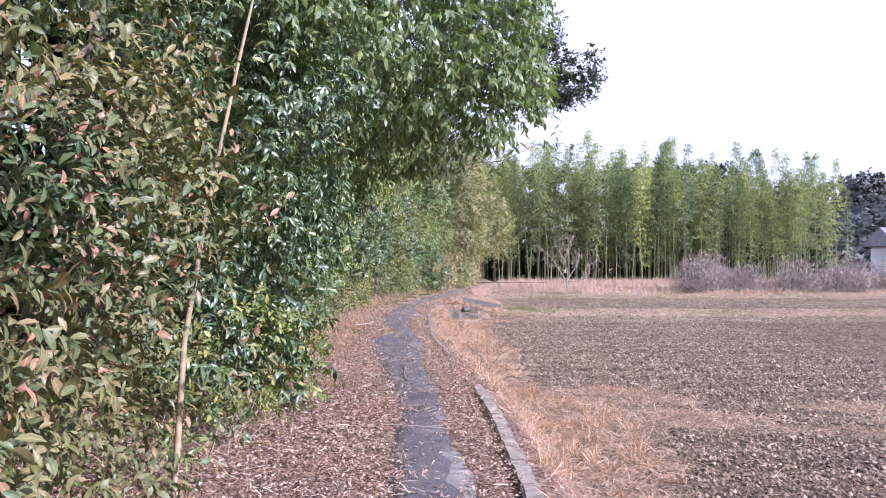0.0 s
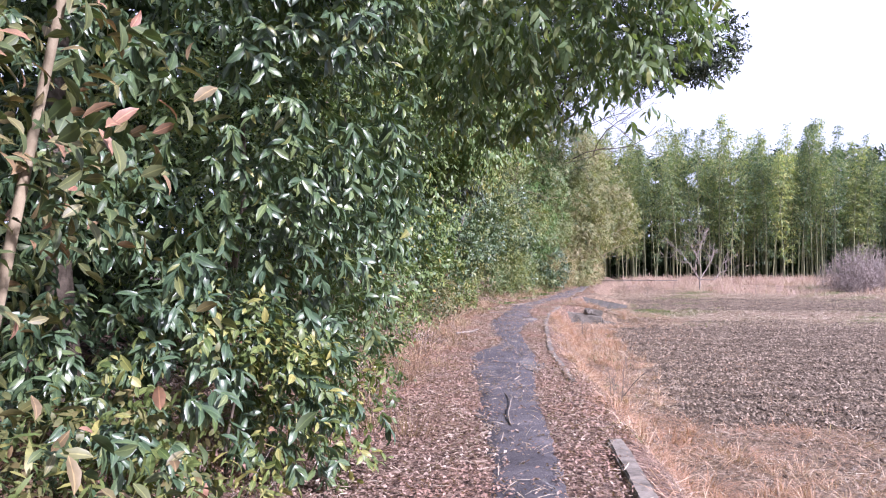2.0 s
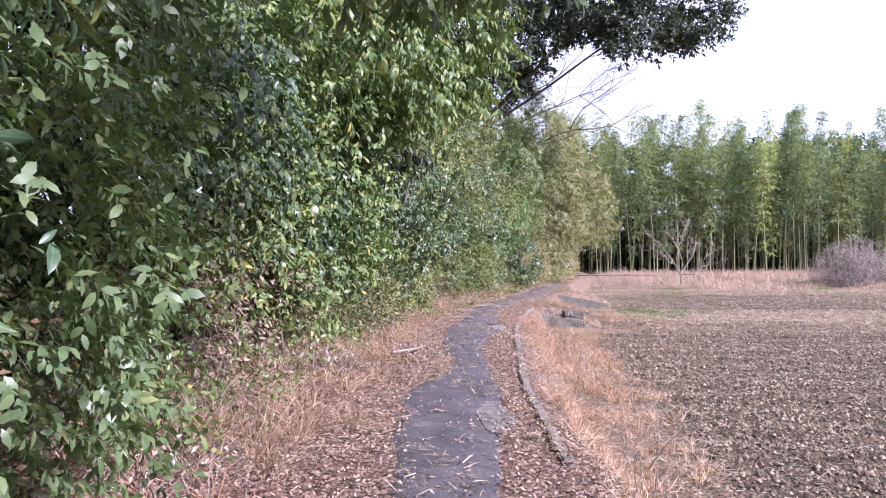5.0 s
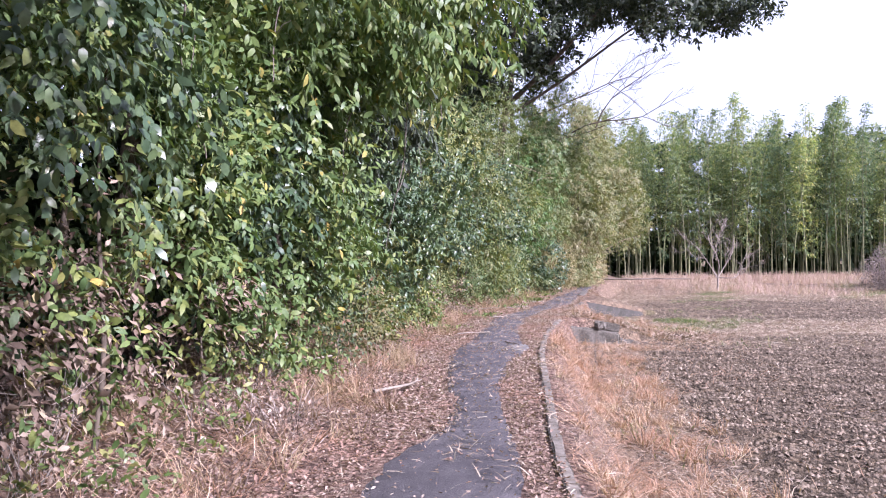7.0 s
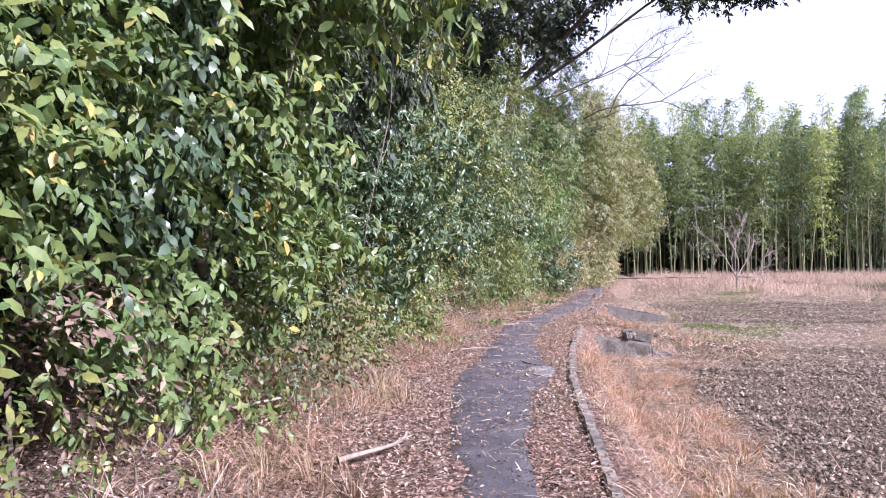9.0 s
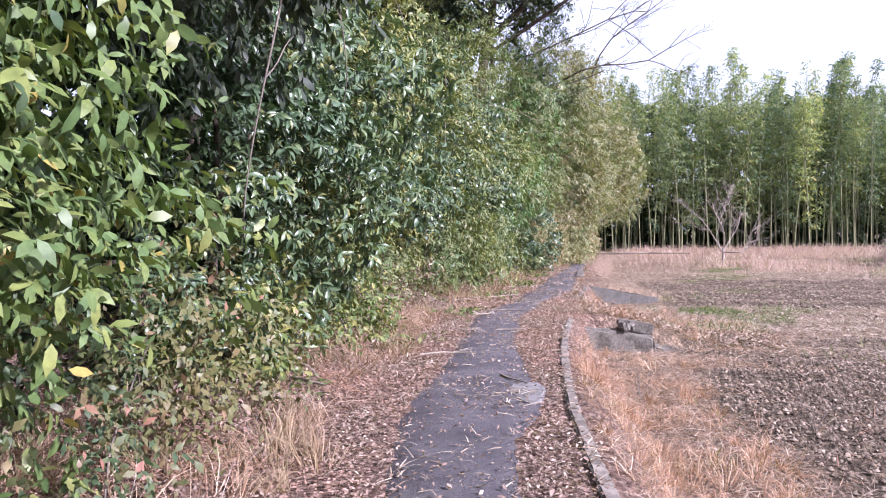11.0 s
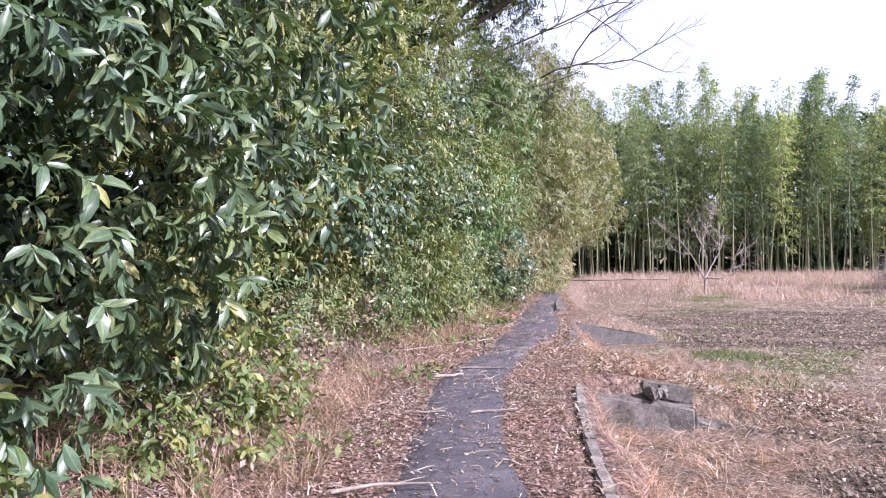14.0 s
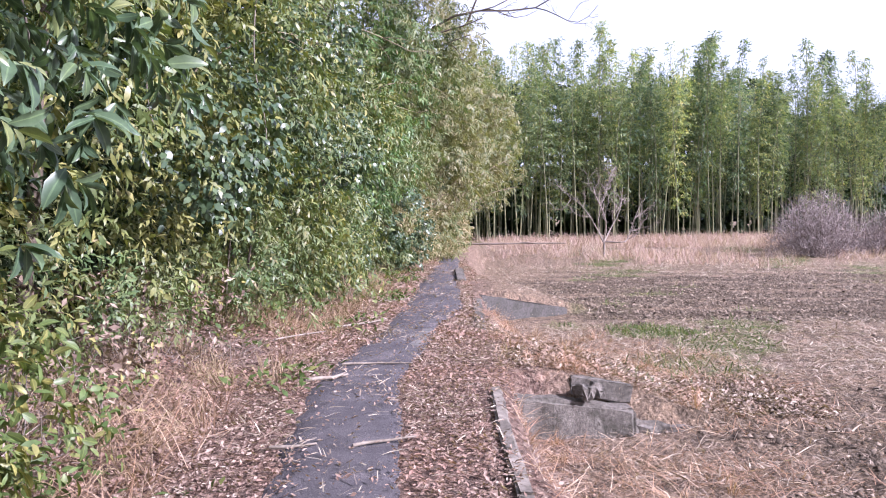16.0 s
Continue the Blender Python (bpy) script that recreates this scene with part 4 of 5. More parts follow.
# wood behind the shrubs: filler that blocks the sky, shade put into its colour
tagged(foliage("woods", [(-7.5, y, 4.2, 2.6, 4.6, 5.0) for y in range(-8, 66, 6)] + [(-4.0, 47, 3, 2.4, 4, 4), (-2.5, 55, 3, 2.6, 4, 4), (-3.5, 62, 3, 3, 4, 4), (0.5, 60, 2.6, 2, 3, 3.2)] + [(-7.0, y, 11, 2.8, 4.6, 3.6) for y in range(14, 66, 6)], M_SHADEFILL, None, 2.6, (0.5, 0.32), DIAMOND, 0.4, 8, 0.5, None, 0.5, 141, clumps=1.3),
       "evergreen wood filler behind the shrubs, coloured dark to stand for shade", "woods", kind="stuff")

# pale bare stem leaning in front of the mixed shrub
stem = empty("sapling", (-1.62, 4.72, 0.1), "pale slender bare stem leaning among the shrubs", "sapling")
v, f = tube(np.array([(-0.02, -0.02, -0.1), (0.0, 0.1, 0.9), (0.1, 0.2, 1.7), (0.27, 0.25, 2.6), (0.4, 0.4, 3.4)]), [0.022, 0.019, 0.016, 0.012, 0.008], 8)
link_mesh("stem_body", v, f, M_STEM, stem)

# ---- bamboo grove ----
GROUP = "bamboo grove"


def bamboo(seed, tall, n, bare):
    """A culm that leans and nods, with tiers of flat drooping sprays from a share (bare) of its height upwards."""
    r = np.random.default_rng(seed)
    base = empty("bamboo", (0, 0, -40), "tall green bamboo culm with feathery foliage in a grove", "bamboo", GROUP)
    lean, nod = r.normal(size=2) * 0.05 * tall, r.normal(size=2) * 0.35
    z = np.linspace(0, tall, 18)
    t = z / tall
    pts = np.stack([lean[0] * t ** 1.8 + nod[0] * t ** 7, lean[1] * t ** 1.8 + nod[1] * t ** 7, z - 0.25 * t ** 9], -1)
    v, f = tube(pts, 0.042 * (1 - 0.85 * t) + 0.004, 6)
    link_mesh("culm", v, f, M_CULM, base)
    h = bare + (1 - bare) * r.random(n) ** 0.8
    bz = np.round(h * tall / 0.42) * 0.42 + r.normal(size=n) * 0.05
    bz = np.clip(bz, 0.5, tall - 0.05)
    a = np.floor(bz / 0.42) * 1.9 + r.integers(0, 2, n) * math.pi + r.normal(size=n) * 0.7
    top = np.clip(1 - bz / tall, 0, 1)
    reach = (0.16 + 1.05 * np.minimum(1, top * 2.6) ** 0.8 * np.clip(1.25 - top, 0.5, 1)) * r.uniform(0.45, 1.1, n)
    out = np.stack([np.cos(a), np.sin(a), 0.3 + 0 * a], -1)
    b0 = np.stack([np.interp(bz, z, pts[:, 0]), np.interp(bz, z, pts[:, 1]), bz], -1)
    k = 9
    s = np.linspace(0.25, 1, k)[None, :, None]
    P = (b0[:, None] + out[:, None] * reach[:, None, None] * s - np.array([0, 0, 0.42]) * s ** 2 + r.normal(size=(n, k, 3)) * np.array([0.11, 0.11, 0.035])).reshape(-1, 3)
    D = np.repeat(out, k, 0) * 0.8 + r.normal(size=P.shape) * 0.45 + np.array([0, 0, -0.5])
    L = r.uniform(0.16, 0.34, len(P))
    scatter("leaves", DIAMOND, P, D, np.array([0, 0, 1.0]) + r.normal(size=P.shape) * 0.4, L, L * 0.23, M_GROVE, base)
    return base


kinds = [bamboo(200 + k, h, 150, b) for k, (h, b) in enumerate(((12.4, 0.3), (11.6, 0.16), (11.0, 0.42), (12.9, 0.24), (10.4, 0.2), (11.9, 0.36), (9.6, 0.14), (12.6, 0.48)))] + [bamboo(220 + k, h, 70, 0.3) for k, h in enumerate((12.2, 11.4, 12.8))]
rr = random.Random(5)
count = 0
for row in range(9):
    x, left = -9.0 + rr.random(), 3
    while x < 35.5 - 0.15 * row:
        y = 66.5 + row * 1.25 + rr.uniform(-0.7, 0.7) + 0.02 * max(0, 12 - x)
        s = rr.uniform(0.84, 1.08) * (1 - 0.16 * max(0.0, (x - 20) / 15.0))
        m = pose(x, y, float(height(np.array([x]), np.array([y]))[0]) - 0.05, rr.uniform(-3, 3), rr.uniform(-3, 3), rr.uniform(0, 360))
        if count < len(kinds):
            ob = kinds[count]
            ob.matrix_basis = m @ Matrix.Scale(s, 4)
        else:
            ob = copy_thing(kinds[rr.randrange(8) if row < 4 else 8 + rr.randrange(3)], m)
            ob.scale = (s, s, s)
        count += 1
        left -= 1
        x += rr.uniform(0.35, 0.95)
        if left <= 0:       # culms stand in loose clumps
            left = rr.randrange(2, 5)
            x += rr.uniform(0.8, 1.7)

# Leaf wall behind the culms, coloured near black in place of interior shade.
tagged(foliage("grove_shade_filler", [(x, 81 + 1.5 * math.sin(x), z, 3.6, 2.6, 3.4) for x in range(-24, 38, 4) for z in (1.2, 5.6)] + [(x, 80.5, 9.0, 3.6, 2.4, 2.2) for x in range(-24, 32, 4)] + [(x, 77.5, 0.8, 2.6, 1.2, 2.0) for x in range(-12, 38, 3)], M_SHADEFILL, None, 4, (0.66, 0.4), DIAMOND, 0.5, 8, 0.5, (0, -1, 0.2), 0.7, 151),
       "leaf filler coloured dark for the bamboo grove's shaded inside", "woods", kind="stuff")

# ---- brush, small tree and dry grass at the field's far side ----


def brush(at, size, seed, label="grey-brown leafless brush at the field edge", n=6500, thin=1.0, mat=None):
    r = np.random.default_rng(seed)
    base = empty("brush", at, label, "bush", "bare brush")
    for k in range(6):
        top = unit(np.array([[r.normal() * 0.6, r.normal() * 0.6, 1.0]]))[0] * np.array(size) * 0.85
        tubes("stem", branching((0.05 * top[0], 0.05 * top[1], -0.05), top, 0.02 * max(thin, 0.3), seed * 3 + k, 2, 4, 0.1, 0.45), M_TWIG, base)
    u = unit(np.abs(r.normal(size=(n, 3))) * np.sign(r.normal(size=(n, 3)) * np.array([1, 1, 0]) + np.array([0, 0, 1])))
    P = u * r.uniform(0.1, 0.92, (n, 1)) * np.array(size)
    P = P * (1 + 0.25 * wave(P, 2.0, seed)[:, None])
    D = u * 0.45 + r.normal(size=P.shape) * 0.7 + np.array([0, 0, 0.35])
    scatter("branchwork", STALK, P, D, r.normal(size=P.shape), r.uniform(0.2, 0.55, n) * (0.4 + 0.6 * thin), r.uniform(0.008, 0.02, n) * thin, mat or M_BRUSH, base)["kind"] = "stuff"
    return base


for k, (x, y, sx, sz) in enumerate(((16.9, 51.0, 2.2, 2.5), (20.2, 51.4, 2.0, 1.9), (23.4, 51, 2.3, 2.2), (26.9, 51.5, 2.4, 2.0), (30.6, 52, 2.5, 2.4), (34.8, 52, 2.8, 2.2), (39.0, 53, 2.8, 2.3), (18.6, 53.5, 2.2, 2.6), (28.5, 54, 2.6, 2.6))):
    brush((x, y, float(height(np.array([x]), np.array([y]))[0])), (sx, 1.5, sz), 300 + k)

for k, (x, y, sx, sy, sz) in enumerate(((-2.95, 11.3, 0.5, 0.9, 0.75), (-2.85, 13.3, 0.4, 0.7, 0.8), (-3.05, 16.9, 0.4, 0.6, 0.6), (-2.95, 25.0, 0.45, 0.8, 0.6), (-3.05, 27.3, 0.4, 0.9, 0.7))):
    brush((x, y, float(height(np.array([x]), np.array([y]))[0])), (sx, sy, sz), 330 + k, "brown dead twigs tangled at the foot of the shrubs", 260, 0.2, M_DEADTWIG)

small = empty("small_tree", (8.4, 52.4, -0.4), "small leafless tree with grey spreading twigs", "tree")
for k, (dx, dy, dz) in enumerate(((-1.0, 0.3, 2.0), (0.2, -0.3, 2.6), (1.2, 0.2, 1.9), (0.7, 0.5, 2.4), (-0.4, -0.4, 2.4))):
    tubes("branch", branching((0.03 * dx, 0, 0.5), (dx * 1.25, dy, dz), 0.024, 400 + k, 3, 7, 0.14, 0.5), M_BARE, small)
small.scale = (1.15, 1.15, 1.2)
tubes("trunk", [limb((0, 0, -0.1), (0.02, 0, 0.6), 0.05, 0.035, 0.03)], M_BARE, small)


# ---- loose cover on the ground ----


def on_ground(x, y, lift=0.01):
    return np.stack([x, y, height(x, y) + lift], -1)


def cover(name, n, box, keep, form, mat, length, width, tilt, label, category, lift=0.01, seed=1):
    """Blades or leaves strewn where keep(x, y, random) holds. tilt: 0 lying, 1 upright."""
    r = np.random.default_rng(seed)
    x, y = r.uniform(box[0], box[1], n), r.uniform(box[2], box[3], n)
    ok = r.random(n) < keep(x, y)
    x, y = x[ok], y[ok]
    n = len(x)
    a = r.uniform(0, 6.283, n)
    e = np.clip(r.normal(tilt, 0.22, n), -0.15, 1.5)
    d = np.stack([np.cos(a) * np.cos(e), np.sin(a) * np.cos(e), np.sin(e)], -1)
    L = r.uniform(length[0], length[1], n)
    up = np.array([0, 0, 1.0]) + r.normal(size=(n, 3)) * 0.35
    ob = scatter(name, form, on_ground(x, y, lift + 0.02 * r.random(n)), d, up, L, r.uniform(width[0], width[1], n) * (L if width[1] > 0.2 else 1), mat)
    return tagged(ob, label, category, kind="stuff")


def keep_litter(x, y):
    d, e, f = x - kerb_x(y), np.interp(y, ROAD_Y, ROAD_L) - x, x - np.interp(y, ROAD_Y, ROAD_R)
    p = np.stack([x, y, 0 * x], -1)
    n = wave(p, 2.2, 61)
    edge = np.interp(y, [9, 10, 12.5, 13.5, 26.5, 27.8, 30, 31.5, 36, 38], [0.0, 0.6, 0.6, 0.0, 0.0, 0.5, 0.5, 0.0, 0.0, 0.5])
    near = smooth(edge + 0.02, edge - 0.12, d + 0.12 * n) * smooth(-0.14, 0.04, f + 0.08 * n)
    bank = smooth(-0.22, 0.06, e + 0.12 * n)
    middle = 0.04 + 0.12 * smooth(0.2, 0.8, n)
    mask = np.maximum(np.maximum(near, bank), middle)
    return mask * (d < 0.9)


def beside_wall(x, y):
    """The bare strip before the concrete walls."""
    q = y - 0.545 * np.clip(x - 0.74, 0, 2.4)
    return 1 - ((x > 0.5) & (x < 2.9) & (q > 33.0) & (q < 34.9)) * 0.93 - ((x > 0.0) & (x < 1.6) & (y > 27.0) & (y < 27.8)) * 0.75


def keep_bank(x, y):
    e = np.interp(y, LEFT_Y, LEFT_X) - x
    return smooth(0.4, 0.9, e) * smooth(3.3, 2.2, e) * smooth(-0.3, 0.35, wave(np.stack([x, y, 0 * x], -1), 1.1, 67))


def keep_straw(x, y):
    d = x - kerb_x(y)
    p = np.stack([x, y, 0 * x], -1)
    return smooth(0.05, 0.16, d + 0.05 * wave(p, 1.7, 62)) * beside_wall(x, y) * (1 - 0.93 * is_soil(x, y)) * np.clip(0.45 + 0.75 * wave(p, 1.6, 63), 0.06, 1)


def keep_mat(x, y):
    return smooth(0.08, 0.2, x - kerb_x(y)) * (1 - 0.85 * is_soil(x, y)) * smooth(5.2, 3.4, x)


def keep_field(x, y):
    p = np.stack([x, y, 0 * x], -1)
    return beside_wall(x, y) * (x - kerb_x(y) > 0.9) * (0.14 + 0.86 * (1 - is_soil(x, y))) * (0.5 + 0.5 * wave(p * np.array([0.35, 1.6, 1]), 1.3, 64))


cover("fallen_leaves", 185000, (-4.4, 0.9, 3.2, 30), keep_litter, CURLED, M_LITTER, (0.013, 0.044), (0.35, 0.65), 0.12, "brown curled dead leaves lying on the path", "leaf litter", 0.022, 71)
cover("caught_leaves", 26000, (-4.6, 0, 4, 36), lambda x, y: keep_bank(x, y), CURLED, M_LITTER, (0.03, 0.07), (0.35, 0.6), 0.5, "dead leaves caught in stems on the bank", "leaf litter", 0.12, 88)
cover("fallen_leaves", 34000, (-3.4, 1.6, 29, 46), keep_litter, CURLED, M_LITTER, (0.03, 0.07), (0.35, 0.65), 0.22, "brown curled dead leaves lying on the path", "leaf litter", 0.022, 72)
cover("dry_grass", 105000, (-0.4, 3.6, 3.2, 32), keep_straw, STALK, M_STRAW, (0.08, 0.32), (0.002, 0.006), 0.25, "tangled orange dry grass on the field bank", "grass", 0, 73)
def grass_tufts(n, box, keep, size, mat, label, seed):
    """Bunches of bent dry blades that spread from their roots."""
    r = np.random.default_rng(seed)
    cx, cy = r.uniform(box[0], box[1], n), r.uniform(box[2], box[3], n)
    ok = r.random(n) < keep(cx, cy) * (0.2 + 0.8 * smooth(-0.2, 0.4, wave(np.stack([cx, cy, 0 * cx], -1), 1.2, seed + 1)))
    cx, cy = cx[ok], cy[ok]
    k = 46
    a = r.uniform(0, 6.283, (len(cx), k))
    lean = r.uniform(0, 6.283, (len(cx), 1))
    big = size * r.uniform(0.5, 1.25, (len(cx), 1))
    rad = 0.10 * big * np.sqrt(r.random((len(cx), k)))
    x, y = (cx[:, None] + np.cos(a) * rad).ravel(), (cy[:, None] + np.sin(a) * rad).ravel()
    e = r.uniform(0.05, 1.0, a.shape)
    dx, dy = np.cos(a) * 0.7 + np.cos(lean) * 0.7, np.sin(a) * 0.7 + np.sin(lean) * 0.7
    D = np.stack([dx * np.cos(e), dy * np.cos(e), np.sin(e)], -1).reshape(-1, 3)
    L = (big * r.uniform(0.12, 0.34, a.shape)).ravel()
    ob = scatter("grass_tufts", BENT, on_ground(x, y, 0.0), D, np.array([0, 0, 1.0]) + r.normal(size=D.shape) * 0.3, L, r.uniform(0.003, 0.007, len(L)), mat)
    return tagged(ob, label, "grass", kind="stuff")


def keep_tufts(x, y):
    d = x - kerb_x(y)
    return beside_wall(x, y) * (1 - is_soil(x, y)) * smooth(0.08, 0.3, d) * smooth(2.6, 1.2, d)


def keep_verge(x, y):
    e = np.interp(y, ROAD_Y, ROAD_L) - x
    return smooth(0.2, 0.6, e) * smooth(2.5, 1.5, e) * smooth(8.5, 10, y)


grass_tufts(2100, (-0.4, 4.2, 3.5, 33), keep_tufts, 0.85, M_STRAW, "bunches of bent orange dry grass beside the kerb", 93)
grass_tufts(1900, (-4.2, 0.4, 8, 42), keep_verge, 1.2, M_RUST, "bunches of rusty dry grass on the bank", 95)
cover("field_straw", 105000, (0.6, 11, 4, 34), keep_field, STALK, M_PALE, (0.05, 0.2), (0.003, 0.008), 0.08, "pale cut straw lying over the field", "straw", 0.02, 74)
cover("field_straw", 60000, (1.0, 22, 26, 48), keep_field, STALK, M_PALE, (0.07, 0.26), (0.006, 0.014), 0.12, "pale cut straw lying over the field", "straw", 0.02, 75)


def keep_foot(x, y):
    e = np.interp(y, LEFT_Y, LEFT_X) - x
    p = np.stack([x, y, 0 * x], -1)
    return smooth(0.25, 0.7, e) * smooth(2.9, 1.9, e) * smooth(-0.55, 0.35, wave(p, 0.8, 65) + 0.35 * smooth(24, 32, y))


cover("bank_grass", 105000, (-4.6, 0.6, 3.5, 45), keep_foot, STALK, M_STRAW, (0.08, 0.34), (0.002, 0.006), 0.35, "dry reddish grass at the foot of the shrubs", "grass", 0, 76)
cover("tall_grass", 50000, (1.8, 38, 44, 62), lambda x, y: smooth(46.0, 50, y + 2.2 * wave(np.stack([x * 0.6, y, 0 * x], -1), 0.7, 66)) * smooth(-0.5, 0.3, wave(np.stack([x, y, 0 * x], -1), 0.9, 69)) * smooth(1.6, 3.0, x - 0.18 * (y - 46)), STALK, M_REED, (0.12, 0.6), (0.008, 0.018), 0.85, "tall pinkish dry grass before the bamboo grove", "grass", 0, 77)
cover("tall_grass", 40000, (4, 38, 57, 66), lambda x, y: smooth(-0.6, 0.3, wave(np.stack([x, y, 0 * x], -1), 0.9, 70)) * smooth(4, 6, x), STALK, M_REED, (0.2, 0.85), (0.008, 0.016), 0.75, "tall pinkish dry grass before the bamboo grove", "grass", 0, 86)
cover("dry_grass", 26000, (3.5, 12, 5, 14), keep_straw, STALK, M_STRAW, (0.08, 0.3), (0.003, 0.007), 0.2, "tangled orange dry grass on the field bank", "grass", 0, 82)
cover("straw_mat", 130000, (-0.3, 5, 4, 34), lambda x, y: keep_mat(x, y), STALK, M_MATTED, (0.025, 0.12), (0.002, 0.006), 0.06, "matted grey and tan straw on the ground", "straw", 0.008, 89)
cover("wall_debris", 9000, (0.2, 3.4, 27.6, 29.6), lambda x, y: smooth(27.7, 27.85, y) * smooth(29.6, 28.6, y) * smooth(0.15, 0.4, x - kerb_x(y)), CURLED, M_MATTED, (0.02, 0.07), (0.3, 0.6), 0.2, "pale crumbled leaves and straw behind the headwall", "leaf litter", 0.03, 97)
cover("grass_patch", 4200, (2.4, 4.4, 32.0, 33.8), lambda x, y: smooth(1.0, 0.5, np.hypot((x - 3.35) / 0.95, (y - 32.9) / 0.8) + 0.2 * wave(np.stack([x, y, 0 * x], -1), 4, 98)), STALK, M_GREENWEED, (0.05, 0.16), (0.005, 0.011), 0.8, "small patch of fresh green grass in the field", "grass", 0, 99)
cover("soil_clods", 50000, (1.2, 9, 4.5, 27), lambda x, y: is_soil(x, y) ** 2, CLOD, M_CLOD, (0.015, 0.065), (0.6, 0.95), 0.1, "dark crumbled clods of tilled soil", "soil", 0.0, 78)


def keep_rank(x, y):
    e = np.interp(y, ROAD_Y, ROAD_L) - x
    return smooth(0.25, 0.75, e) * smooth(2.6, 1.8, e) * smooth(-0.35, 0.3, wave(np.stack([x, y, 0 * x], -1), 1.3, 71) + 0.3 * smooth(27, 30, y))


cover("dead_brush", 70000, (-4.6, 0, 4, 38), keep_bank, STALK, M_DEADTWIG, (0.12, 0.6), (0.003, 0.008), 0.45, "tangle of grey dead twigs under the shrubs", "brush", 0, 79)
cover("standing_dry_grass", 45000, (-4.4, 0.4, 22, 44), lambda x, y: keep_rank(x, y), STALK, M_RUST, (0.08, 0.42), (0.003, 0.007), 0.5, "rank rusty dry grass standing on the bank", "grass", 0, 87)
cover("low_weeds", 26000, (-4.4, 0, 4, 40), lambda x, y: keep_bank(x + 0.1, y + 7), DIAMOND, M_GREENWEED, (0.05, 0.13), (0.3, 0.5), 0.5, "low green weeds on the shaded bank", "weeds", 0.08, 80)


def keep_scrap(x, y):
    e = x - np.interp(y, LEFT_Y, LEFT_X)
    return (e > -0.3) * (x < kerb_x(y)) * (0.25 + 0.75 * smooth(0, 0.6, wave(np.stack([x, y, 0 * x], -1), 2.5, 68)))


cover("path_scraps", 26000, (-2.2, 1.2, 3.5, 40), lambda x, y: keep_scrap(x, y) * (x > np.interp(y, LEFT_Y, LEFT_X)), CURLED, M_LITTER, (0.012, 0.045), (0.3, 0.6), 0.1, "crumbled bits of dead leaves on the asphalt", "leaf litter", 0.03, 84)
cover("soil_clods", 18000, (1.8, 14, 27, 43), lambda x, y: is_soil(x, y) ** 2, CLOD, M_CLOD, (0.02, 0.09), (0.6, 0.95), 0.1, "dark crumbled clods of tilled soil", "soil", 0.0, 83)
cover("path_straw", 18000, (-2.4, 1.2, 3.5, 42), keep_scrap, STALK, M_PALE, (0.04, 0.17), (0.004, 0.010), 0.03, "bits of pale straw and twigs on the asphalt", "straw", 0.035, 81)


def stick(a, b, r, seed, label="bleached fallen stick lying on the footpath", mat=None):
    a, b = np.array(a, float), np.array(b, float)
    base = empty("stick", tuple(a), label, "stick")
    pts, rad = limb(a - a, b - a, r, r * 0.5, 0.06, 9, seed)
    pts[:, 2] = np.abs(pts[:, 2] * 0.2) + r * 0.8
    v, f = tube(pts, rad, 7)
    link_mesh("wood", v, f, mat or M_DEADWOOD, base)
    mid = pts[5]
    v, f = tube(limb(mid, mid + (b - a) * 0.22 + np.array([0.03, 0.06, 0.02]), r * 0.5, r * 0.2, 0.05, 5, seed + 1)[0], np.linspace(r * 0.5, r * 0.2, 5), 6)
    link_mesh("fork", v, f, mat or M_DEADWOOD, base)


G = 0.03
for k, (a, b, r) in enumerate((((-1.62, 27.3, G), (-1.28, 27.5, G), 0.02), ((-1.35, 28.0, G), (-0.7, 27.96, G), 0.012), ((-1.17, 25.46, G), (-0.79, 25.6, G), 0.012),
                               ((-1.66, 25.48, G), (-1.39, 25.53, G), 0.012), ((-0.53, 6.94, G), (0.08, 6.78, G), 0.008), ((-1.97, 17.2, 0.08), (-1.68, 18.0, 0.05), 0.02),
                               ((-0.45, 9.6, G), (-0.62, 11.2, G), 0.007), ((-1.9, 23.2, 0.06), (-1.3, 23.35, G), 0.012), ((-1.6, 30.2, 0.05), (-0.9, 30.9, G), 0.015),
                               ((-2.1, 29.1, 0.1), (-1.6, 29.5, G), 0.011), ((-1.3, 33.0, G), (-0.5, 33.4, G), 0.014), ((-1.0, 22.3, G), (-0.75, 21.9, G), 0.01),
                               ((2.0, 56.5, 0.0), (7.5, 55.2, -0.1), 0.05))):
    stick(a, b, r, 500 + k)
for k, (a, b, r) in enumerate((((-2.75, 21.4, 0.15), (-2.35, 21.0, 0.05), 0.02), ((-3.3, 16.9, 0.2), (-2.6, 17.9, 0.9), 0.02), ((-3.4, 26.2, 0.2), (-3.1, 26.6, 0.6), 0.014))):
    stick(a, b, r, 540 + k, "grey dead branch leaning on the bank")

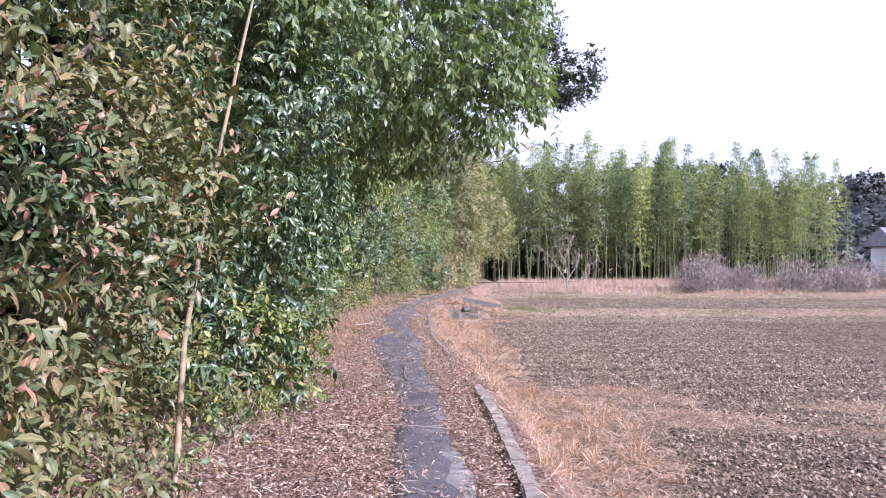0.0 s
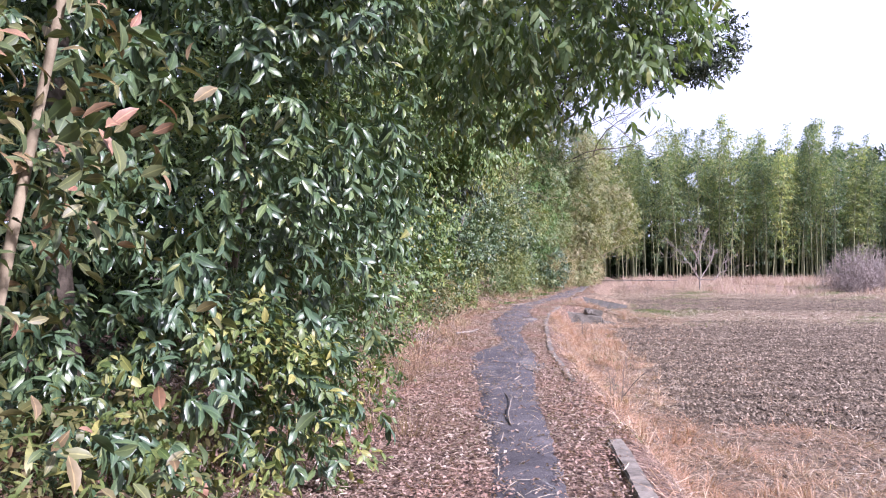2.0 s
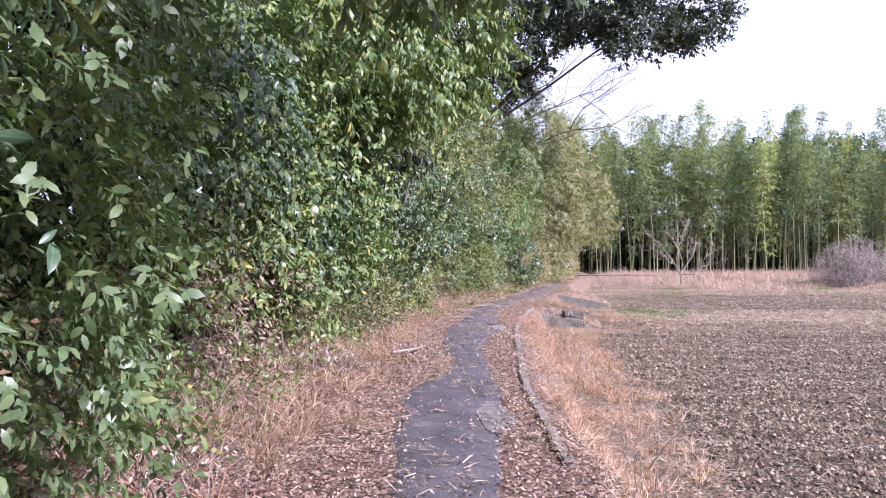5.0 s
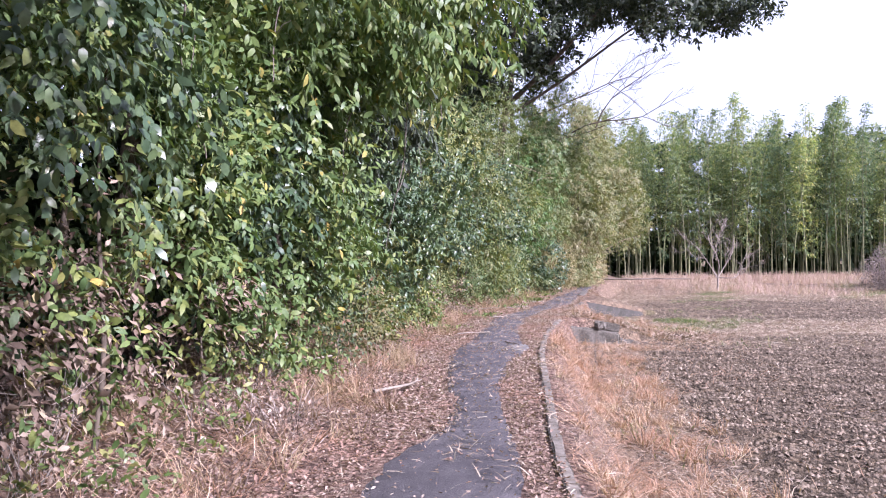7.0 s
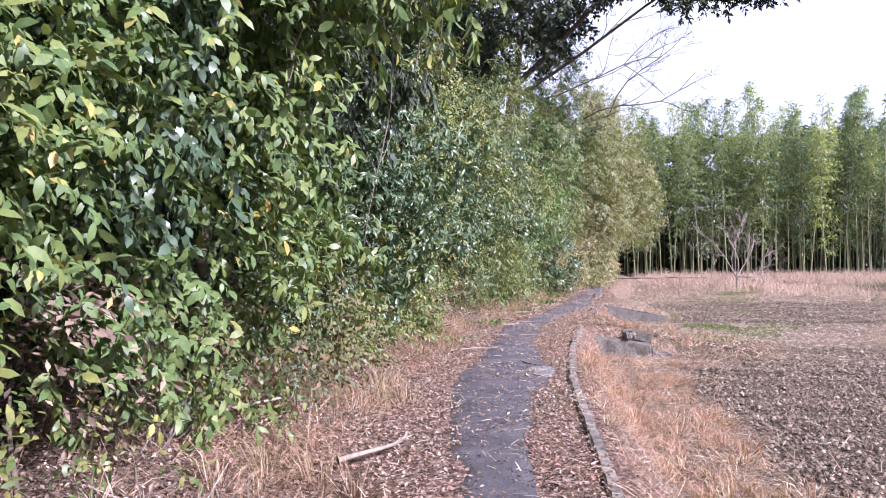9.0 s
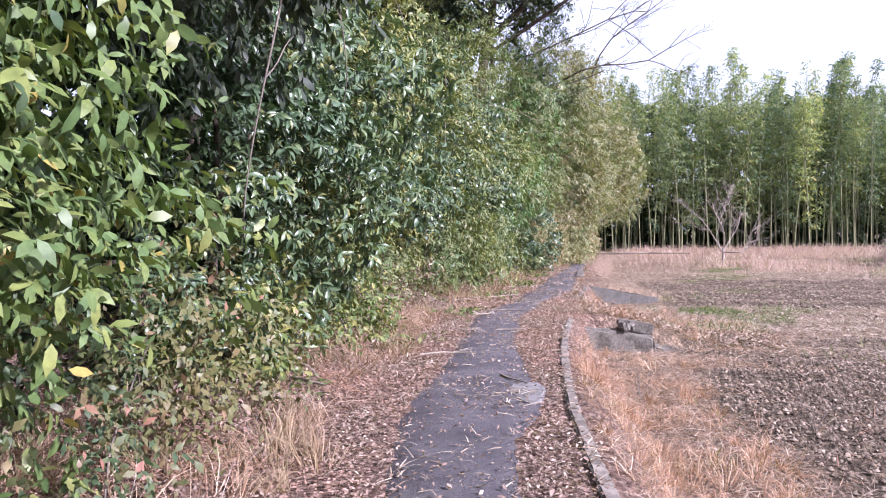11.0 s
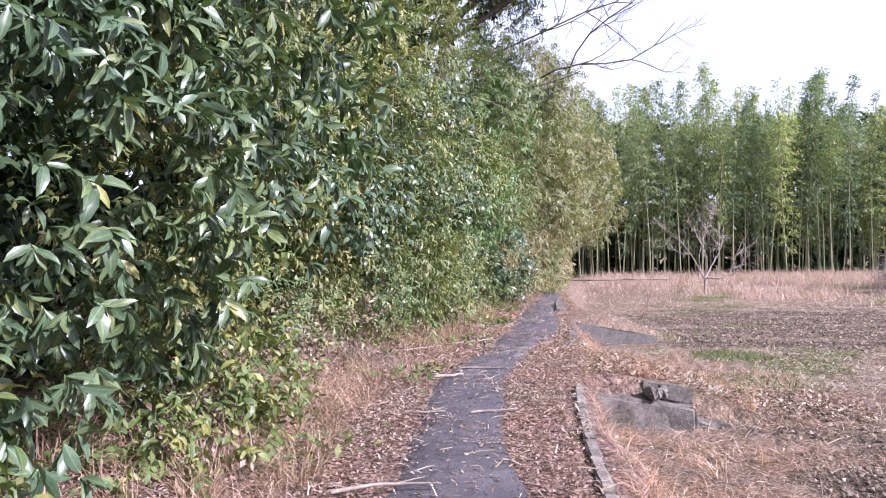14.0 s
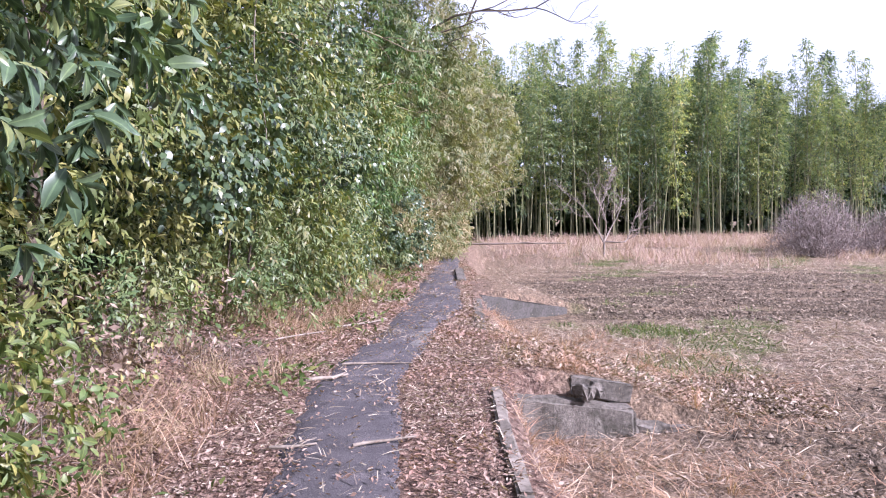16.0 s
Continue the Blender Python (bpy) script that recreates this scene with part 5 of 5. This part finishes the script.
# bare vines hanging in the shrubs and bramble stems on the bank
def vine(a, drop, sway, seed, label, name="vine", r0=0.008):
    r = np.random.default_rng(seed)
    base = empty(name, a, label, "vine", "bare vines")
    t = np.linspace(0, 1, 16)
    x = sway[0] * t + 0.10 * np.sin(t * 5 + r.uniform(0, 6)) * t
    y = sway[1] * t + 0.14 * np.sin(t * 4 + r.uniform(0, 6)) * t
    z = drop * t + 0.05 * np.sin(t * 9 + r.uniform(0, 6))
    v, f = tube(np.stack([x, y, z], -1), np.linspace(r0, r0 * 0.5, 16), 6)
    link_mesh("stem", v, f, M_TWIG, base)
    q = np.stack([x, y, z], -1)[9]
    v, f = tube(limb(q, q + np.array([r.uniform(-0.05, 0.2), r.uniform(-0.4, 0.4), r.uniform(-0.1, 0.35)]), r0 * 0.6, r0 * 0.25, 0.12, 7, seed)[0], np.linspace(r0 * 0.6, r0 * 0.25, 7), 5)
    link_mesh("side_shoot", v, f, M_TWIG, base)


rv = random.Random(77)
for k, (x, y) in enumerate(((-1.55, 9.6), (-2.2, 10.6), (-2.35, 12.2), (-2.3, 14.0), (-2.15, 15.6), (-2.1, 17.2), (-1.95, 19.0), (-2.0, 20.6), (-2.0, 22.3), (-2.3, 24.0), (-2.4, 26.2), (-2.1, 28.6), (-1.6, 31.6), (-1.2, 34.6), (-0.9, 37.0))):
    vine((x, y, rv.uniform(3.0, 4.6)), rv.uniform(-2.0, -0.9), (rv.uniform(-0.3, 0.05), rv.uniform(-0.7, 0.7)), 700 + k, "thin bare vine hanging among the shrub leaves")
for k, (x, y) in enumerate(((-2.5, 21.4), (-2.75, 23.6), (-2.9, 24.6), (-2.6, 25.6), (-3.0, 26.4), (-2.7, 18.4), (-2.6, 14.9), (-2.5, 12.4), (-2.0, 8.6))):
    vine((x, y, 0.12), rv.uniform(0.35, 0.8), (rv.uniform(-0.5, 0.1), rv.uniform(-0.5, 0.5)), 730 + k, "pale bare bramble stem rising from the bank", "bramble_stem", 0.007)


# pale mortar patches in the asphalt
def patch(at, size, turn, seed):
    r = np.random.default_rng(seed)
    n = 26
    ang = np.linspace(0, 2 * math.pi, n, endpoint=False)
    rad = 1 + 0.12 * np.sin(3 * ang + r.uniform(0, 6)) + r.normal(size=n) * 0.06
    x, y = np.cos(ang) * size[0] * rad, np.sin(ang) * size[1] * rad
    x, y = x * math.cos(turn) - y * math.sin(turn), x * math.sin(turn) + y * math.cos(turn)
    bm = bmesh.new()
    top = [bm.verts.new((p, q, 0.0)) for p, q in zip(x, y)]
    low = [bm.verts.new((p * 1.03, q * 1.03, -0.03)) for p, q in zip(x, y)]
    bm.faces.new(top)
    for i in range(n):
        bm.faces.new((top[i], low[i], low[(i + 1) % n], top[(i + 1) % n]))
    ob = part("path_patch", bm, M_PATCH)
    ob.location = at
    tagged(ob, "pale worn mortar patch in the asphalt footpath", "patch", kind="structure")


M_PATCH = rough_mat("worn_mortar", (0.09, 0.086, 0.084), (0.25, 0.235, 0.22), 12, 0.9, 60, 0.7)
patch((0.08, 5.3, 0.026), (0.13, 0.75), 0.03, 1)
patch((-0.08, 7.4, 0.026), (0.10, 0.6), 0.08, 2)
patch((-0.42, 13.55, 0.03), (0.16, 0.5), 0.1, 3)
patch((-0.75, 21.6, 0.03), (0.14, 0.4), 0.0, 4)
patch((-0.55, 29.6, 0.026), (0.14, 0.6), -0.2, 5)


def dry_weed(at, tall, seed):
    base = empty("dry_weed", at, "dead branching weed stalk standing in dry grass", "weed", "dry weeds")
    r = np.random.default_rng(seed)
    for k in range(3):
        top = np.array([r.uniform(-0.14, 0.14), r.uniform(-0.14, 0.14), tall * r.uniform(0.7, 1)])
        for line in branching((0, 0, -0.05), top, 0.005, seed + k, 2, 6, 0.08, 0.35):
            tubes("stalk", [line], M_TWIG, base)


for k, (x, y, h) in enumerate(((0.62, 12.3, 0.5), (0.75, 14.4, 0.45), (0.9, 10.4, 0.35), (1.15, 16.8, 0.3), (1.9, 22.5, 0.3), (0.55, 24.2, 0.35), (2.6, 30.5, 0.35), (4.5, 45.5, 0.7), (10.5, 47, 0.9), (13.5, 48.5, 0.9), (6.2, 48, 0.8))):
    dry_weed((x, y, float(height(np.array([x]), np.array([y]))[0])), h, 600 + 5 * k)
arch = empty("arched_stem", (0.8, 13.4, -0.4), "thin dark bramble stem arching over dry grass", "stem")
tt = np.linspace(0, 1, 12)
v, f = tube(np.stack([0.65 * tt, 0.25 * tt, 0.05 + 0.32 * np.sin(tt * 2.6)], -1), np.linspace(0.006, 0.003, 12), 6)
link_mesh("stem_body", v, f, M_BARK, arch)

# ---- distance beyond the field ----
M_FARTREE = leaf_mat("far_tree_leaf", [(0, (0.05, 0.062, 0.06)), (1, (0.12, 0.13, 0.115))], 0.8, 0.2, 0.0)


def far_hill():
    xs, ys = np.linspace(45, 330, 60), np.linspace(130, 330, 40)
    X, Y = np.meshgrid(xs, ys)
    x, y = X.ravel(), Y.ravel()
    p = np.stack([x, y, 0 * x], -1)
    z = 19 * smooth(62, 125, x + 0.15 * (y - 150)) * smooth(130, 185, y) + 2.5 * wave(p, 0.05, 91) * smooth(66, 100, x) - 2
    i = (np.arange(39)[:, None] * 60 + np.arange(59)[None]).ravel()
    ob = link_mesh("backdrop_hill", np.stack([x, y, z], -1), np.stack([i, i + 1, i + 61, i + 60], -1), M_FARTREE)
    tagged(ob, "low wooded hill beyond the fields", "hill", kind="structure")
    r = np.random.default_rng(92)
    k = r.integers(0, len(x), 650)
    k = k[(z[k] > -1.6) & (y[k] < 240) & (x[k] > 66)]
    blobs = [(x[q], y[q], z[q] + 2.5, 3.5, 3.5, 4.5) for q in k]
    tagged(foliage("hill_trees", blobs, M_FARTREE, None, 0.1, (1.5, 0.9), DIAMOND, 0.2, 7, 0.4, (-0.3, -1, 0.3), 1.2, 93, clumps=0.3), "far trees covering the hill", "trees", kind="stuff")


far_hill()

M_WALL = rough_mat("pale_plaster", (0.5, 0.5, 0.5), (0.68, 0.67, 0.65), 3, 0.9)
M_ROOF = rough_mat("grey_roof_tile", (0.12, 0.125, 0.14), (0.24, 0.245, 0.26), 6, 0.6)
M_GLASS = rough_mat("dark_window", (0.05, 0.06, 0.07), (0.09, 0.10, 0.11), 2, 0.15, None, 0.0, 0.6)
house = empty("house", (69.8, 112, -1.6), "far pale house with a grey tiled roof", "house")


def box_part(name, size, at, mat, parent):
    bm = bmesh.new()
    bmesh.ops.create_cube(bm, size=1)
    bmesh.ops.scale(bm, vec=size, verts=bm.verts)
    bmesh.ops.bevel(bm, geom=bm.edges[:], offset=min(size) * 0.08, segments=1, affect="EDGES")
    bmesh.ops.translate(bm, vec=at, verts=bm.verts)
    return part(name, bm, mat, parent)


box_part("wall", (11, 8, 5.6), (0, 0, 2.8), M_WALL, house)
bm = bmesh.new()
prof = [(-6.2, -5, 5.5), (6.2, -5, 5.5), (6.2, 0, 8.2), (-6.2, 0, 8.2), (6.2, 5, 5.5), (-6.2, 5, 5.5), (-6.2, 0, 8.0), (6.2, 0, 8.0)]
vs = [bm.verts.new(q) for q in prof]
for q in ((0, 1, 2, 3), (3, 2, 4, 5), (0, 3, 5), (1, 4, 2), (0, 5, 4, 1)):
    bm.faces.new([vs[i] for i in q])
part("roof", bm, M_ROOF, house)
for x in (-3.4, 0.2, 3.4):
    box_part("window", (1.6, 0.12, 1.2), (x, -4.05, 3.6), M_GLASS, house)
pole = empty("utility_pole", (59.5, 100, -0.4), "grey concrete utility pole beside the house", "pole")
v, f = tube(np.array([(0, 0, 0), (0, 0, 4), (0, 0, 8.5)]), [0.16, 0.14, 0.11], 10)
link_mesh("pole_shaft", v, f, M_CONC, pole)
box_part("crossarm", (1.6, 0.1, 0.1), (0, 0, 7.8), M_CONC, pole)

cover("green_tufts", 26000, (0.5, 9, 6, 46), lambda x, y: smooth(0.3, 0.65, wave(np.stack([x, y, 0 * x], -1), 0.7, 41)) * (x - kerb_x(y) > 0.25) * (1 - is_soil(x, y)) * (0.35 + 0.65 * smooth(26, 30, y)), STALK, M_GREENWEED, (0.06, 0.22), (0.006, 0.014), 0.8, "short green grass tufts in the dry field", "grass", 0, 85)
